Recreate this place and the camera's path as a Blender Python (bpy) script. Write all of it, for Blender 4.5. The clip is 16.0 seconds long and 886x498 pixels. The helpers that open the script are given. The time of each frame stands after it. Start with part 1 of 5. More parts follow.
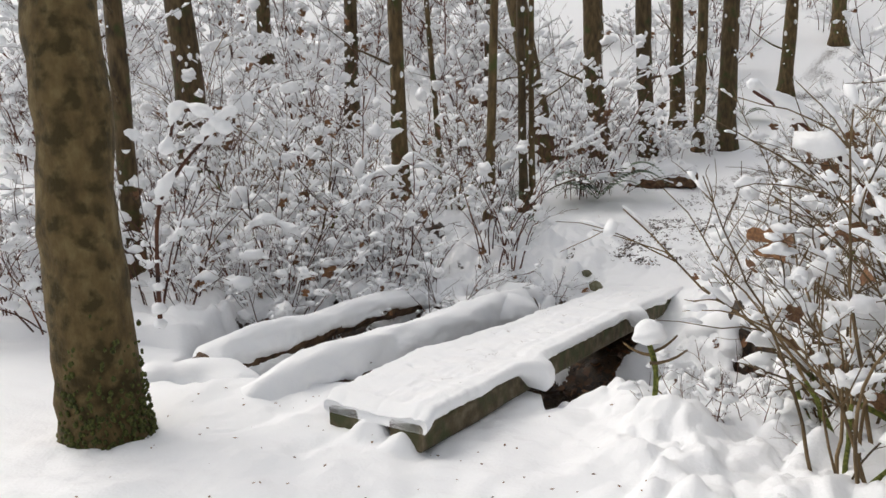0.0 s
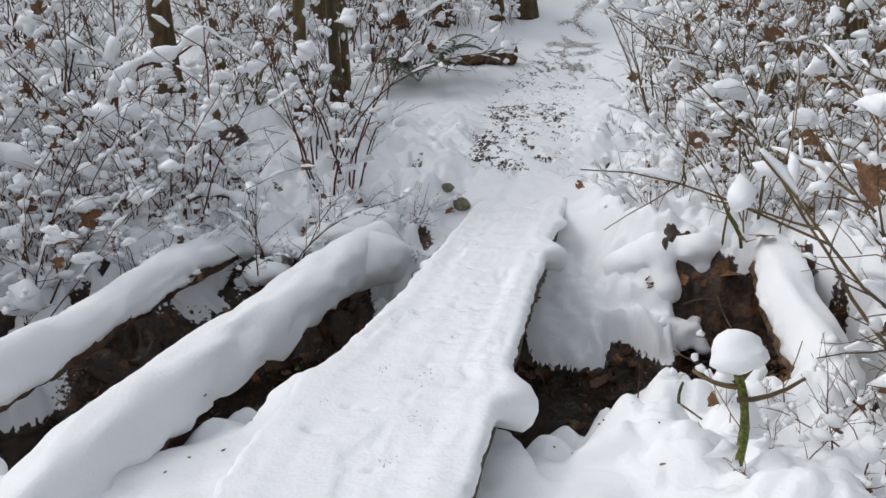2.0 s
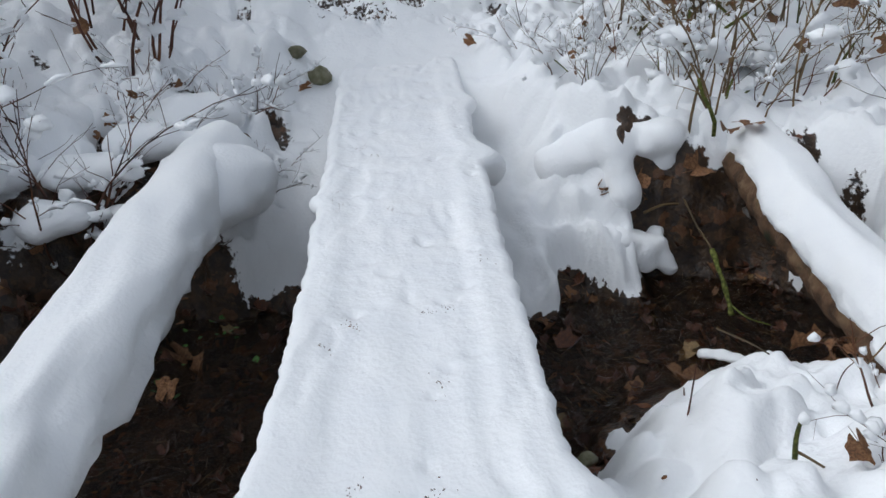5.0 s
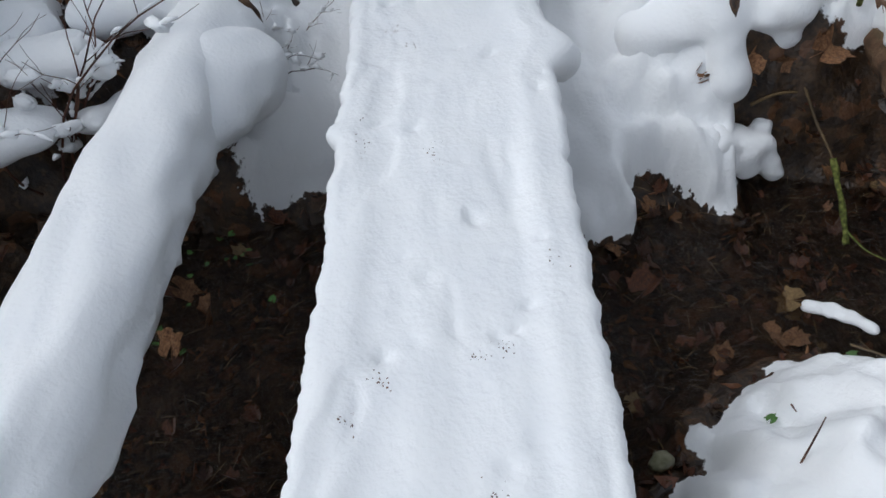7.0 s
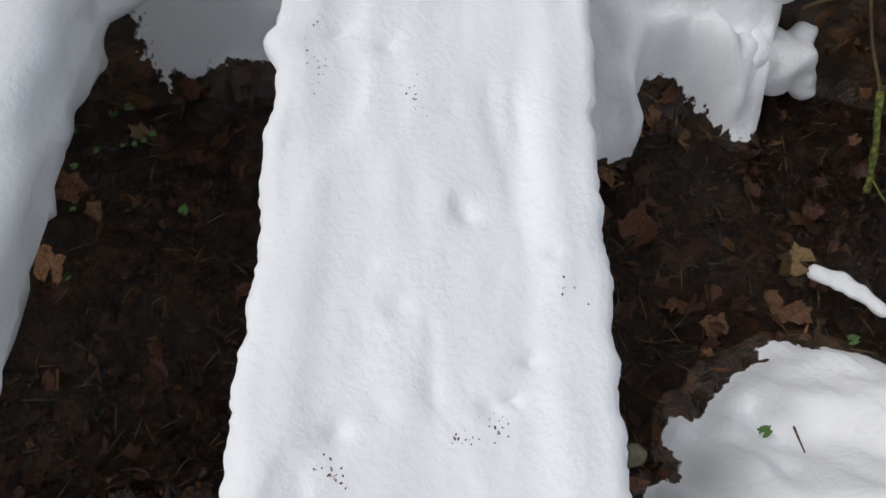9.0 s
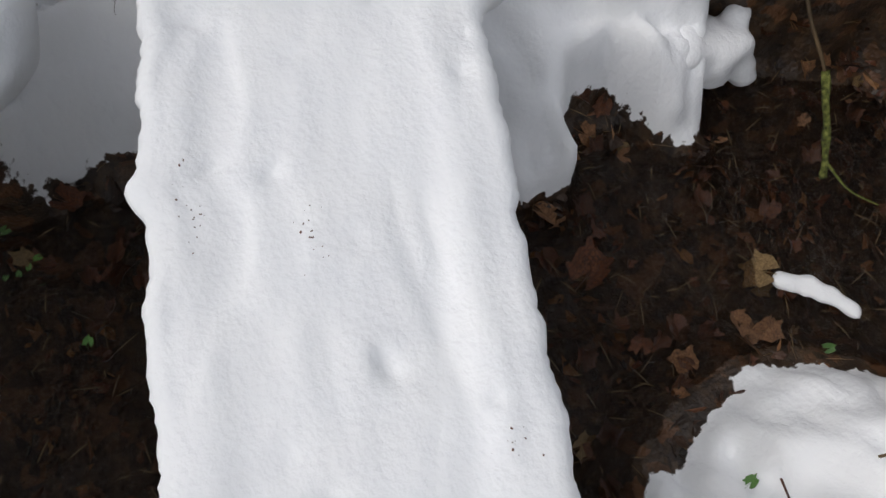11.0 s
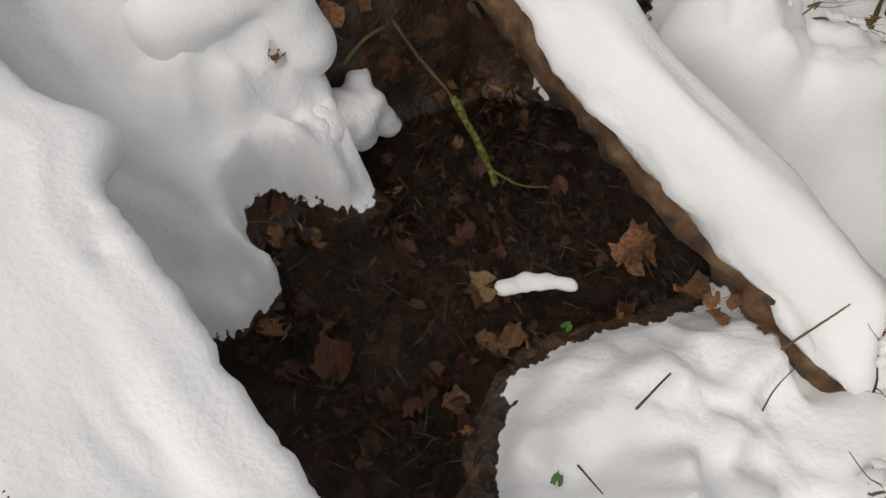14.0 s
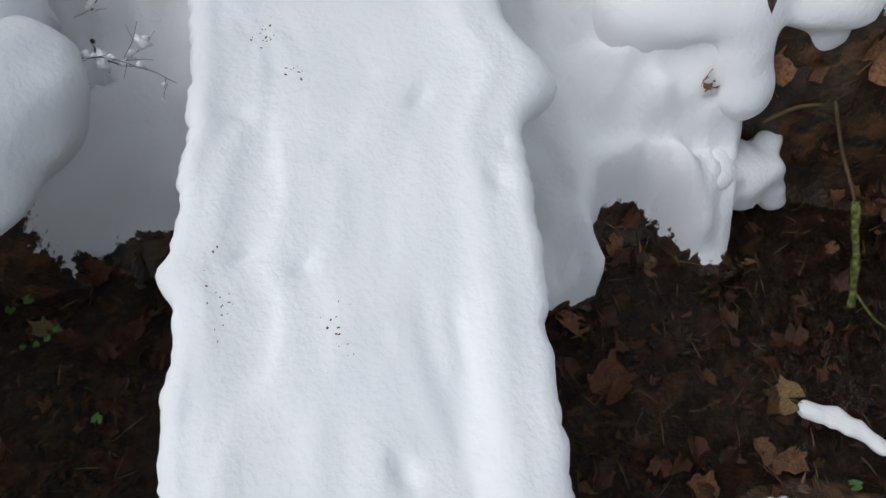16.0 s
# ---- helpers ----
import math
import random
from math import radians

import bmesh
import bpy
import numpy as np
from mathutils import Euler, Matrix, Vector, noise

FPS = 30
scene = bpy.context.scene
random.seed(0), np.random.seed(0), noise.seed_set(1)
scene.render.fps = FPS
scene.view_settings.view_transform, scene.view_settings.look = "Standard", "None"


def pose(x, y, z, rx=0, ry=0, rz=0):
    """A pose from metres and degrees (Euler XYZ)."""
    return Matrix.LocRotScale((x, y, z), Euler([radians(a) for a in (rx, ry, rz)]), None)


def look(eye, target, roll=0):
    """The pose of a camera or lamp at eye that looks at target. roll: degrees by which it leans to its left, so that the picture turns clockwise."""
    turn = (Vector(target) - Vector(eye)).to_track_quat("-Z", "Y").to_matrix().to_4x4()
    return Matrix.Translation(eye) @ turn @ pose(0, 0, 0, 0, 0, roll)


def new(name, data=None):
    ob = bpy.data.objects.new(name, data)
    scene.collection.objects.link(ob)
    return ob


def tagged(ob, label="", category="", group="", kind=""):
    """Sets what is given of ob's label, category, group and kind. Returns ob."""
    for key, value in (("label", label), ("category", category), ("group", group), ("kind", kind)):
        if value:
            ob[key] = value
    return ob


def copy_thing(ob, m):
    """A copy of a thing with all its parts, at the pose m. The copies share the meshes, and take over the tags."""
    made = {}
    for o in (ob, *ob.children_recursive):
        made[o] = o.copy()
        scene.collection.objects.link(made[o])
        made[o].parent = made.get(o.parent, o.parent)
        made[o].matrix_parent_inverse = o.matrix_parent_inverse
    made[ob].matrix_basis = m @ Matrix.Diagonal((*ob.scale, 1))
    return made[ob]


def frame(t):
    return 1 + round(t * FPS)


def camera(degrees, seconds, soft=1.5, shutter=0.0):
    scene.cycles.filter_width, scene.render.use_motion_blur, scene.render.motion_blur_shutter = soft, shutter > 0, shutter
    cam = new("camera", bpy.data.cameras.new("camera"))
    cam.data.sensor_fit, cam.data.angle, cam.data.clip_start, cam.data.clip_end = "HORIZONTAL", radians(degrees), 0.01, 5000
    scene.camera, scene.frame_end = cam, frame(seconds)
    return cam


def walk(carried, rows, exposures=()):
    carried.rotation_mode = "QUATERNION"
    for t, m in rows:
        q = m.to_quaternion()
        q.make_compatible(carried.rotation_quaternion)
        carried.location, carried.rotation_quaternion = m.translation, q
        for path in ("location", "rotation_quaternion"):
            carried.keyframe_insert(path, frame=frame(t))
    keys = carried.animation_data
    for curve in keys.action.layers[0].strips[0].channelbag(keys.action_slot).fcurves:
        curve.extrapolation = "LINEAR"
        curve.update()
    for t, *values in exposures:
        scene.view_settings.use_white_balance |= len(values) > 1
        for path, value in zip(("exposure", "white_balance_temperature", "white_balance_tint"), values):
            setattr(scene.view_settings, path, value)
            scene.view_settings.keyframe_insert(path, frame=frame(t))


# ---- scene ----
cam = camera(58.8, 16.0)
PATH = [
    (0, (0.789, -0.445, 1.436), (0.581, 1.536, 1.265), -1.6),
    (0.5, (0.364, 0.562, 1.455), (0.414, 2.551, 1.252), -0.8),
    (1, (0.215, 1.094, 1.497), (0.408, 3.064, 1.212), -1.3),
    (1.5, (0.116, 1.566, 1.551), (0.405, 3.509, 1.174), -2.1),
    (2, (-0.046, 1.995, 1.617), (0.362, 3.884, 1.101), -2.3),
    (2.5, (-0.097, 2.404, 1.609), (0.381, 4.229, 0.944), -1.8),
    (3, (-0.147, 2.803, 1.627), (0.421, 4.538, 0.811), -1.1),
    (3.5, (-0.214, 3.171, 1.659), (0.508, 4.813, 0.775), -1.0),
    (3.7, (-0.196, 3.289, 1.667), (0.57, 4.91, 0.781), -0.7),
    (5.8, (0.004, 4.299, 1.676), (0.829, 5.757, 0.583), 0.8),
    (6, (0.108, 4.403, 1.708), (0.891, 5.845, 0.565), 0.3),
    (6.5, (0.25, 4.628, 1.895), (0.899, 5.983, 0.576), -1.1),
    (7, (0.335, 4.881, 1.884), (0.896, 6.101, 0.402), -1.9),
    (7.5, (0.436, 5.117, 1.852), (0.955, 6.212, 0.261), 1.0),
    (8, (0.488, 5.397, 1.827), (0.965, 6.329, 0.123), 3.3),
    (8.5, (0.506, 5.627, 1.791), (1.036, 6.352, 0.004), 12.6),
    (8.7, (0.528, 5.671, 1.771), (1.072, 6.352, -0.029), 15.2),
    (10.8, (0.889, 6.127, 1.701), (1.379, 6.584, -0.183), 15.6),
    (11, (0.912, 6.133, 1.71), (1.44, 6.571, -0.168), 16.6),
    (11.5, (0.967, 6.127, 1.718), (1.652, 6.498, -0.124), 18.5),
    (12, (1.012, 6.108, 1.735), (1.849, 6.398, -0.059), 18.9),
    (12.5, (1.037, 6.09, 1.746), (1.959, 6.315, -0.014), 18.2),
    (13, (1.06, 6.081, 1.747), (2.018, 6.247, -0.001), 18.8),
    (13.5, (1.07, 6.087, 1.746), (2.055, 6.211, 0.01), 20.2),
    (14, (1.077, 6.079, 1.749), (2.087, 6.194, 0.027), 21.1),
    (14.5, (1.065, 6.074, 1.757), (2.08, 6.227, 0.04), 21.3),
    (15, (1.042, 6.096, 1.742), (2.044, 6.313, 0.024), 21.8),
    (15.5, (1.001, 6.126, 1.734), (1.883, 6.506, -0.02), 20.5),
    (16, (0.897, 6.177, 1.704), (1.508, 6.819, -0.089), 14.7),
]
EXPOSURES = [(0, -0.11, 6800, 10), (1.5, -0.18, 6500, 10), (3.5, -0.38, 5950, 7), (7.0, -0.36, 5950, 7), (8.2, -0.36, 6150, 8), (9.5, -0.36, 6400, 10), (11.0, -0.36, 6450, 10), (13.0, -0.39, 6700, 10), (14.5, -0.41, 7000, 10), (15.2, -0.36, 6900, 11), (16.0, -0.36, 6150, 8)]
walk(cam, [(t, look(eye, target, roll)) for t, eye, target, roll in PATH], EXPOSURES)

# ---- light ----
world = bpy.data.worlds.new("overcast_sky")
scene.world = world
world.use_nodes = True
wt = world.node_tree
sky = wt.nodes.new("ShaderNodeTexSky")
sky.sky_type, sky.sun_disc = "NISHITA", False
sky.sun_elevation, sky.sun_rotation = radians(48), radians(-60)
sky.air_density, sky.dust_density, sky.ozone_density = 1.0, 4.0, 1.0
grey = wt.nodes.new("ShaderNodeHueSaturation")  # cloud takes the blue out of the sky
grey.inputs["Saturation"].default_value = 0.3
wt.links.new(sky.outputs[0], grey.inputs["Color"])
wt.links.new(grey.outputs[0], wt.nodes["Background"].inputs[0])
wt.nodes["Background"].inputs[1].default_value = 0.175
sun = new("sun", bpy.data.lights.new("sun", "SUN"))
sun.data.energy, sun.data.angle, sun.data.color = 0.3, radians(70), (1.0, 0.97, 0.93)
sun.matrix_world = look((-4.0, 2.5, 9.0), (0, 0, 0))

rng = np.random.default_rng(7)


# ---- materials ----
def material(name, colours, scale=8.0, detail=6.0, rough=0.7, bump=0.2, bump_scale=60.0, second=None, metal=0.0, spread=(0.3, 0.7), stretch=(1, 1, 1), sheen=0.0):
    """Noise-blended colours at two scales with fine relief. second: (colour, scale, low, high) of patches over them."""
    m = bpy.data.materials.new(name)
    m.use_nodes = True
    nt = m.node_tree
    n, link = nt.nodes, nt.links.new
    b = n["Principled BSDF"]
    co = n.new("ShaderNodeTexCoord")
    mp = n.new("ShaderNodeMapping")
    mp.inputs["Scale"].default_value = stretch
    link(co.outputs["Object"], mp.inputs[0])
    noise_a = n.new("ShaderNodeTexNoise")
    noise_a.inputs["Scale"].default_value, noise_a.inputs["Detail"].default_value = scale, detail
    link(mp.outputs[0], noise_a.inputs["Vector"])
    ramp = n.new("ShaderNodeValToRGB")
    el = ramp.color_ramp.elements
    el[0].position, el[1].position = spread
    el[0].color, el[1].color = (*colours[0], 1), (*colours[-1], 1)
    for i, c in enumerate(colours[1:-1]):
        e = el.new(spread[0] + (spread[1] - spread[0]) * (i + 1) / (len(colours) - 1))
        e.color = (*c, 1)
    link(noise_a.outputs[0], ramp.inputs[0])
    out = ramp.outputs[0]
    if second:
        colour, s2, lo, hi = second
        nb = n.new("ShaderNodeTexNoise")
        nb.inputs["Scale"].default_value, nb.inputs["Detail"].default_value = s2, 5
        link(co.outputs["Object"], nb.inputs["Vector"])
        mr = n.new("ShaderNodeMapRange")
        mr.inputs[1].default_value, mr.inputs[2].default_value = lo, hi
        link(nb.outputs[0], mr.inputs[0])
        mx = n.new("ShaderNodeMix")
        mx.data_type = "RGBA"
        link(mr.outputs[0], mx.inputs[0])
        link(out, mx.inputs[6])
        mx.inputs[7].default_value = (*colour, 1)
        out = mx.outputs[2]
    info = n.new("ShaderNodeObjectInfo")
    hsv = n.new("ShaderNodeHueSaturation")
    vary = n.new("ShaderNodeMapRange")
    vary.inputs[3].default_value, vary.inputs[4].default_value = 0.65, 1.35
    link(info.outputs["Random"], vary.inputs[0])
    link(vary.outputs[0], hsv.inputs["Value"])
    link(out, hsv.inputs["Color"])
    if name != "snow":
        out = hsv.outputs[0]
    link(out, b.inputs["Base Color"])
    b.inputs["Roughness"].default_value, b.inputs["Metallic"].default_value = rough, metal
    nc = n.new("ShaderNodeTexNoise")
    nc.inputs["Scale"].default_value, nc.inputs["Detail"].default_value = bump_scale, 4
    link(mp.outputs[0], nc.inputs["Vector"])
    bp = n.new("ShaderNodeBump")
    bp.inputs["Strength"].default_value, bp.inputs["Distance"].default_value = bump, 0.01
    link(nc.outputs[0], bp.inputs["Height"])
    link(bp.outputs[0], b.inputs["Normal"])
    return m


SNOW = material("snow", [(0.91, 0.925, 0.945), (0.95, 0.958, 0.965)], 5, 8, 0.65, 0.4, 55)
BARK = material("bark", [(0.0338, 0.021, 0.0075), (0.0863, 0.0555, 0.021), (0.143, 0.0975, 0.045)], 14, 8, 0.85, 0.9, 40, ((0.05, 0.06, 0.012), 4, 0.52, 0.68), stretch=(1, 1, 0.35))
ALDER = material("alder_bark", [(0.07, 0.044, 0.012), (0.135, 0.09, 0.03), (0.2, 0.148, 0.062)], 12, 12, 0.9, 1.0, 60, ((0.05, 0.034, 0.006), 8, 0.48, 0.62), stretch=(1, 1, 0.6))
MOSS = material("moss", [(0.035, 0.04, 0.008), (0.1, 0.115, 0.02), (0.2, 0.21, 0.05)], 60, 6, 0.95, 1.0, 160)
WOOD = material("weathered_timber", [(0.03, 0.022, 0.01), (0.08, 0.06, 0.03), (0.17, 0.14, 0.09)], 9, 8, 0.85, 0.7, 60, ((0.045, 0.05, 0.016), 6, 0.46, 0.62), stretch=(1, 1, 1))
LOGBARK = material("log_bark", [(0.04, 0.02, 0.01), (0.13, 0.07, 0.035), (0.22, 0.14, 0.075)], 12, 8, 0.85, 0.9, 50, ((0.025, 0.03, 0.01), 5, 0.58, 0.7))
TWIG = material("twig_bark", [(0.02, 0.006, 0.003), (0.085, 0.025, 0.01), (0.17, 0.066, 0.024)], 4, 4, 0.7, 0.3, 120)
TAN = material("tan_twig_bark", [(0.06, 0.038, 0.016), (0.15, 0.095, 0.04), (0.22, 0.145, 0.065)], 5, 4, 0.7, 0.3, 120)
LEAF = material("dead_leaf", [(0.08, 0.032, 0.012), (0.2, 0.09, 0.035), (0.32, 0.17, 0.075)], 9, 6, 0.6, 0.5, 60)
WETLEAF = material("wet_leaf", [(0.02, 0.007, 0.003), (0.07, 0.022, 0.008), (0.16, 0.055, 0.018)], 12, 6, 0.28, 0.5, 60)
PALELEAF = material("pale_leaf", [(0.08, 0.045, 0.016), (0.16, 0.1, 0.04), (0.24, 0.16, 0.07)], 12, 6, 0.5, 0.5, 60)
GREEN = material("green_leaf", [(0.03, 0.08, 0.012), (0.06, 0.16, 0.025), (0.12, 0.24, 0.05)], 15, 4, 0.45, 0.3, 80)
FERN = material("fern_green", [(0.012, 0.03, 0.008), (0.035, 0.075, 0.016), (0.07, 0.12, 0.03)], 15, 4, 0.5, 0.3, 80)
STONE = material("stone", [(0.12, 0.12, 0.06), (0.2, 0.19, 0.12), (0.28, 0.27, 0.2)], 20, 8, 0.85, 0.8, 60)


def ground_material():
    """Snow over dark litter: the 'snow' attribute holds the cover, broken up by grain."""
    m = material("ground", [(0.012, 0.007, 0.004), (0.045, 0.025, 0.012), (0.11, 0.06, 0.026)], 18, 10, 0.42, 1.0, 50, ((0.11, 0.06, 0.024), 30, 0.58, 0.66))
    nt = m.node_tree
    n, link = nt.nodes, nt.links.new
    out = n["Material Output"]
    soil = n["Principled BSDF"]
    mush = n.new("ShaderNodeTexVoronoi")
    mush.inputs["Scale"].default_value, mush.inputs["Randomness"].default_value = 17, 1.0
    warp = n.new("ShaderNodeTexNoise")
    warp.inputs["Scale"].default_value, warp.inputs["Detail"].default_value = 14, 5
    tc = n.new("ShaderNodeTexCoord")
    wm = n.new("ShaderNodeMix")
    wm.data_type = "RGBA"
    wm.inputs[0].default_value = 0.09
    n_in = tc.outputs["Object"]
    link(tc.outputs["Object"], warp.inputs["Vector"])
    link(n_in, wm.inputs[6])
    link(warp.outputs["Color"], wm.inputs[7])
    link(wm.outputs[2], mush.inputs["Vector"])
    tone = n.new("ShaderNodeValToRGB")
    te = tone.color_ramp.elements
    te[0].position, te[1].position = 0.1, 0.95
    te[0].color, te[1].color = (0.008, 0.005, 0.004, 1), (0.14, 0.055, 0.02, 1)
    e = te.new(0.55)
    e.color = (0.028, 0.015, 0.008, 1)
    e = te.new(0.75)
    e.color = (0.045, 0.028, 0.016, 1)
    sep = n.new("ShaderNodeSeparateColor")
    link(mush.outputs["Color"], sep.inputs[0])
    link(sep.outputs[0], tone.inputs[0])
    both = n.new("ShaderNodeMix")
    both.data_type = "RGBA"
    both.inputs[0].default_value = 0.55
    base = soil.inputs["Base Color"].links[0].from_socket
    link(base, both.inputs[6])
    link(tone.outputs[0], both.inputs[7])
    link(both.outputs[2], soil.inputs["Base Color"])
    snow = n.new("ShaderNodeBsdfPrincipled")
    snow.inputs["Roughness"].default_value = 0.65
    co = n.new("ShaderNodeTexCoord")
    tint = n.new("ShaderNodeTexNoise")
    tint.inputs["Scale"].default_value, tint.inputs["Detail"].default_value = 4, 8
    link(co.outputs["Object"], tint.inputs["Vector"])
    ramp = n.new("ShaderNodeValToRGB")
    ramp.color_ramp.elements[0].color, ramp.color_ramp.elements[1].color = (0.905, 0.92, 0.94, 1), (0.95, 0.958, 0.965, 1)
    link(tint.outputs[0], ramp.inputs[0])
    link(ramp.outputs[0], snow.inputs["Base Color"])
    fine = n.new("ShaderNodeTexNoise")
    fine.inputs["Scale"].default_value, fine.inputs["Detail"].default_value = 45, 6
    link(co.outputs["Object"], fine.inputs["Vector"])
    bp = n.new("ShaderNodeBump")
    bp.inputs["Strength"].default_value, bp.inputs["Distance"].default_value = 0.4, 0.012
    link(fine.outputs[0], bp.inputs["Height"])
    link(bp.outputs[0], snow.inputs["Normal"])
    at = n.new("ShaderNodeAttribute")
    at.attribute_name = "snow"
    jag = n.new("ShaderNodeTexNoise")
    jag.inputs["Scale"].default_value, jag.inputs["Detail"].default_value = 30, 6
    link(co.outputs["Object"], jag.inputs["Vector"])
    add = n.new("ShaderNodeMath")
    add.operation = "ADD"
    link(at.outputs["Fac"], add.inputs[0])
    link(jag.outputs[0], add.inputs[1])
    mr = n.new("ShaderNodeMapRange")
    mr.inputs[1].default_value, mr.inputs[2].default_value = 0.93, 1.03
    link(add.outputs[0], mr.inputs[0])
    mix = n.new("ShaderNodeMixShader")
    link(mr.outputs[0], mix.inputs[0])
    link(soil.outputs[0], mix.inputs[1])
    link(snow.outputs[0], mix.inputs[2])
    link(mix.outputs[0], out.inputs[0])
    return m


def water_material():
    m = bpy.data.materials.new("creek_water")
    m.use_nodes = True
    nt = m.node_tree
    n, link = nt.nodes, nt.links.new
    out = n["Material Output"]
    n.remove(n["Principled BSDF"])
    co = n.new("ShaderNodeTexCoord")
    mp = n.new("ShaderNodeMapping")
    mp.inputs["Rotation"].default_value = (0, 0, radians(22))
    mp.inputs["Scale"].default_value = (0.6, 1.3, 1)
    link(co.outputs["Object"], mp.inputs[0])
    w = n.new("ShaderNodeTexNoise")
    w.inputs["Scale"].default_value, w.inputs["Detail"].default_value, w.inputs["Distortion"].default_value = 13, 6, 2.4
    link(mp.outputs[0], w.inputs["Vector"])
    bp = n.new("ShaderNodeBump")
    bp.inputs["Strength"].default_value, bp.inputs["Distance"].default_value = 1.0, 0.05
    link(w.outputs[0], bp.inputs["Height"])
    gl = n.new("ShaderNodeBsdfGlossy")
    gl.inputs["Roughness"].default_value = 0.05
    link(bp.outputs[0], gl.inputs["Normal"])
    tr = n.new("ShaderNodeBsdfTransparent")
    tr.inputs[0].default_value = (0.78, 0.7, 0.62, 1)
    fr = n.new("ShaderNodeFresnel")
    fr.inputs[0].default_value = 1.42
    link(bp.outputs[0], fr.inputs["Normal"])
    mix = n.new("ShaderNodeMixShader")
    link(fr.outputs[0], mix.inputs[0])
    link(tr.outputs[0], mix.inputs[1])
    link(gl.outputs[0], mix.inputs[2])
    link(mix.outputs[0], out.inputs[0])
    return m


GROUND, WATER = ground_material(), water_material()


# ---- mesh helpers ----
def hash01(ix, iy, seed):
    h = (ix.astype(np.int64) * 374761393 + iy.astype(np.int64) * 668265263 + seed * 974634777) & 0x7FFFFFFF
    h = ((h ^ (h >> 13)) * 1274126177) & 0x7FFFFFFF
    return ((h ^ (h >> 16)) & 0xFFFF) / 65535.0


def vnoise(x, y, seed=0):
    """Smooth value noise, -1 to 1."""
    ix, iy = np.floor(x), np.floor(y)
    fx, fy = x - ix, y - iy
    fx, fy = fx * fx * fx * (fx * (fx * 6 - 15) + 10), fy * fy * fy * (fy * (fy * 6 - 15) + 10)
    a, b = hash01(ix, iy, seed), hash01(ix + 1, iy, seed)
    c, d = hash01(ix, iy + 1, seed), hash01(ix + 1, iy + 1, seed)
    return 2 * ((a * (1 - fx) + b * fx) * (1 - fy) + (c * (1 - fx) + d * fx) * fy) - 1


def fbm(x, y, scale, octaves=4, seed=0, gain=0.5):
    total, amp, norm = 0, 1.0, 0.0
    for k in range(octaves):
        a = 0.6 + k
        total = total + amp * vnoise((x * math.cos(a) - y * math.sin(a)) * scale * 2 ** k + 17.3 * k, (x * math.sin(a) + y * math.cos(a)) * scale * 2 ** k - 9.1 * k, seed + k)
        norm, amp = norm + amp, amp * gain
    return total / norm


def smooth(e0, e1, x):
    t = np.clip((x - e0) / (e1 - e0), 0, 1)
    return t * t * (3 - 2 * t)


def ico(level):
    bm = bmesh.new()
    bmesh.ops.create_icosphere(bm, subdivisions=level, radius=1)
    v = np.array([p.co[:] for p in bm.verts])
    f = [[q.index for q in p.verts] for p in bm.faces]
    bm.free()
    return v, f


ICO = {1: ico(1), 2: ico(2), 3: ico(3)}


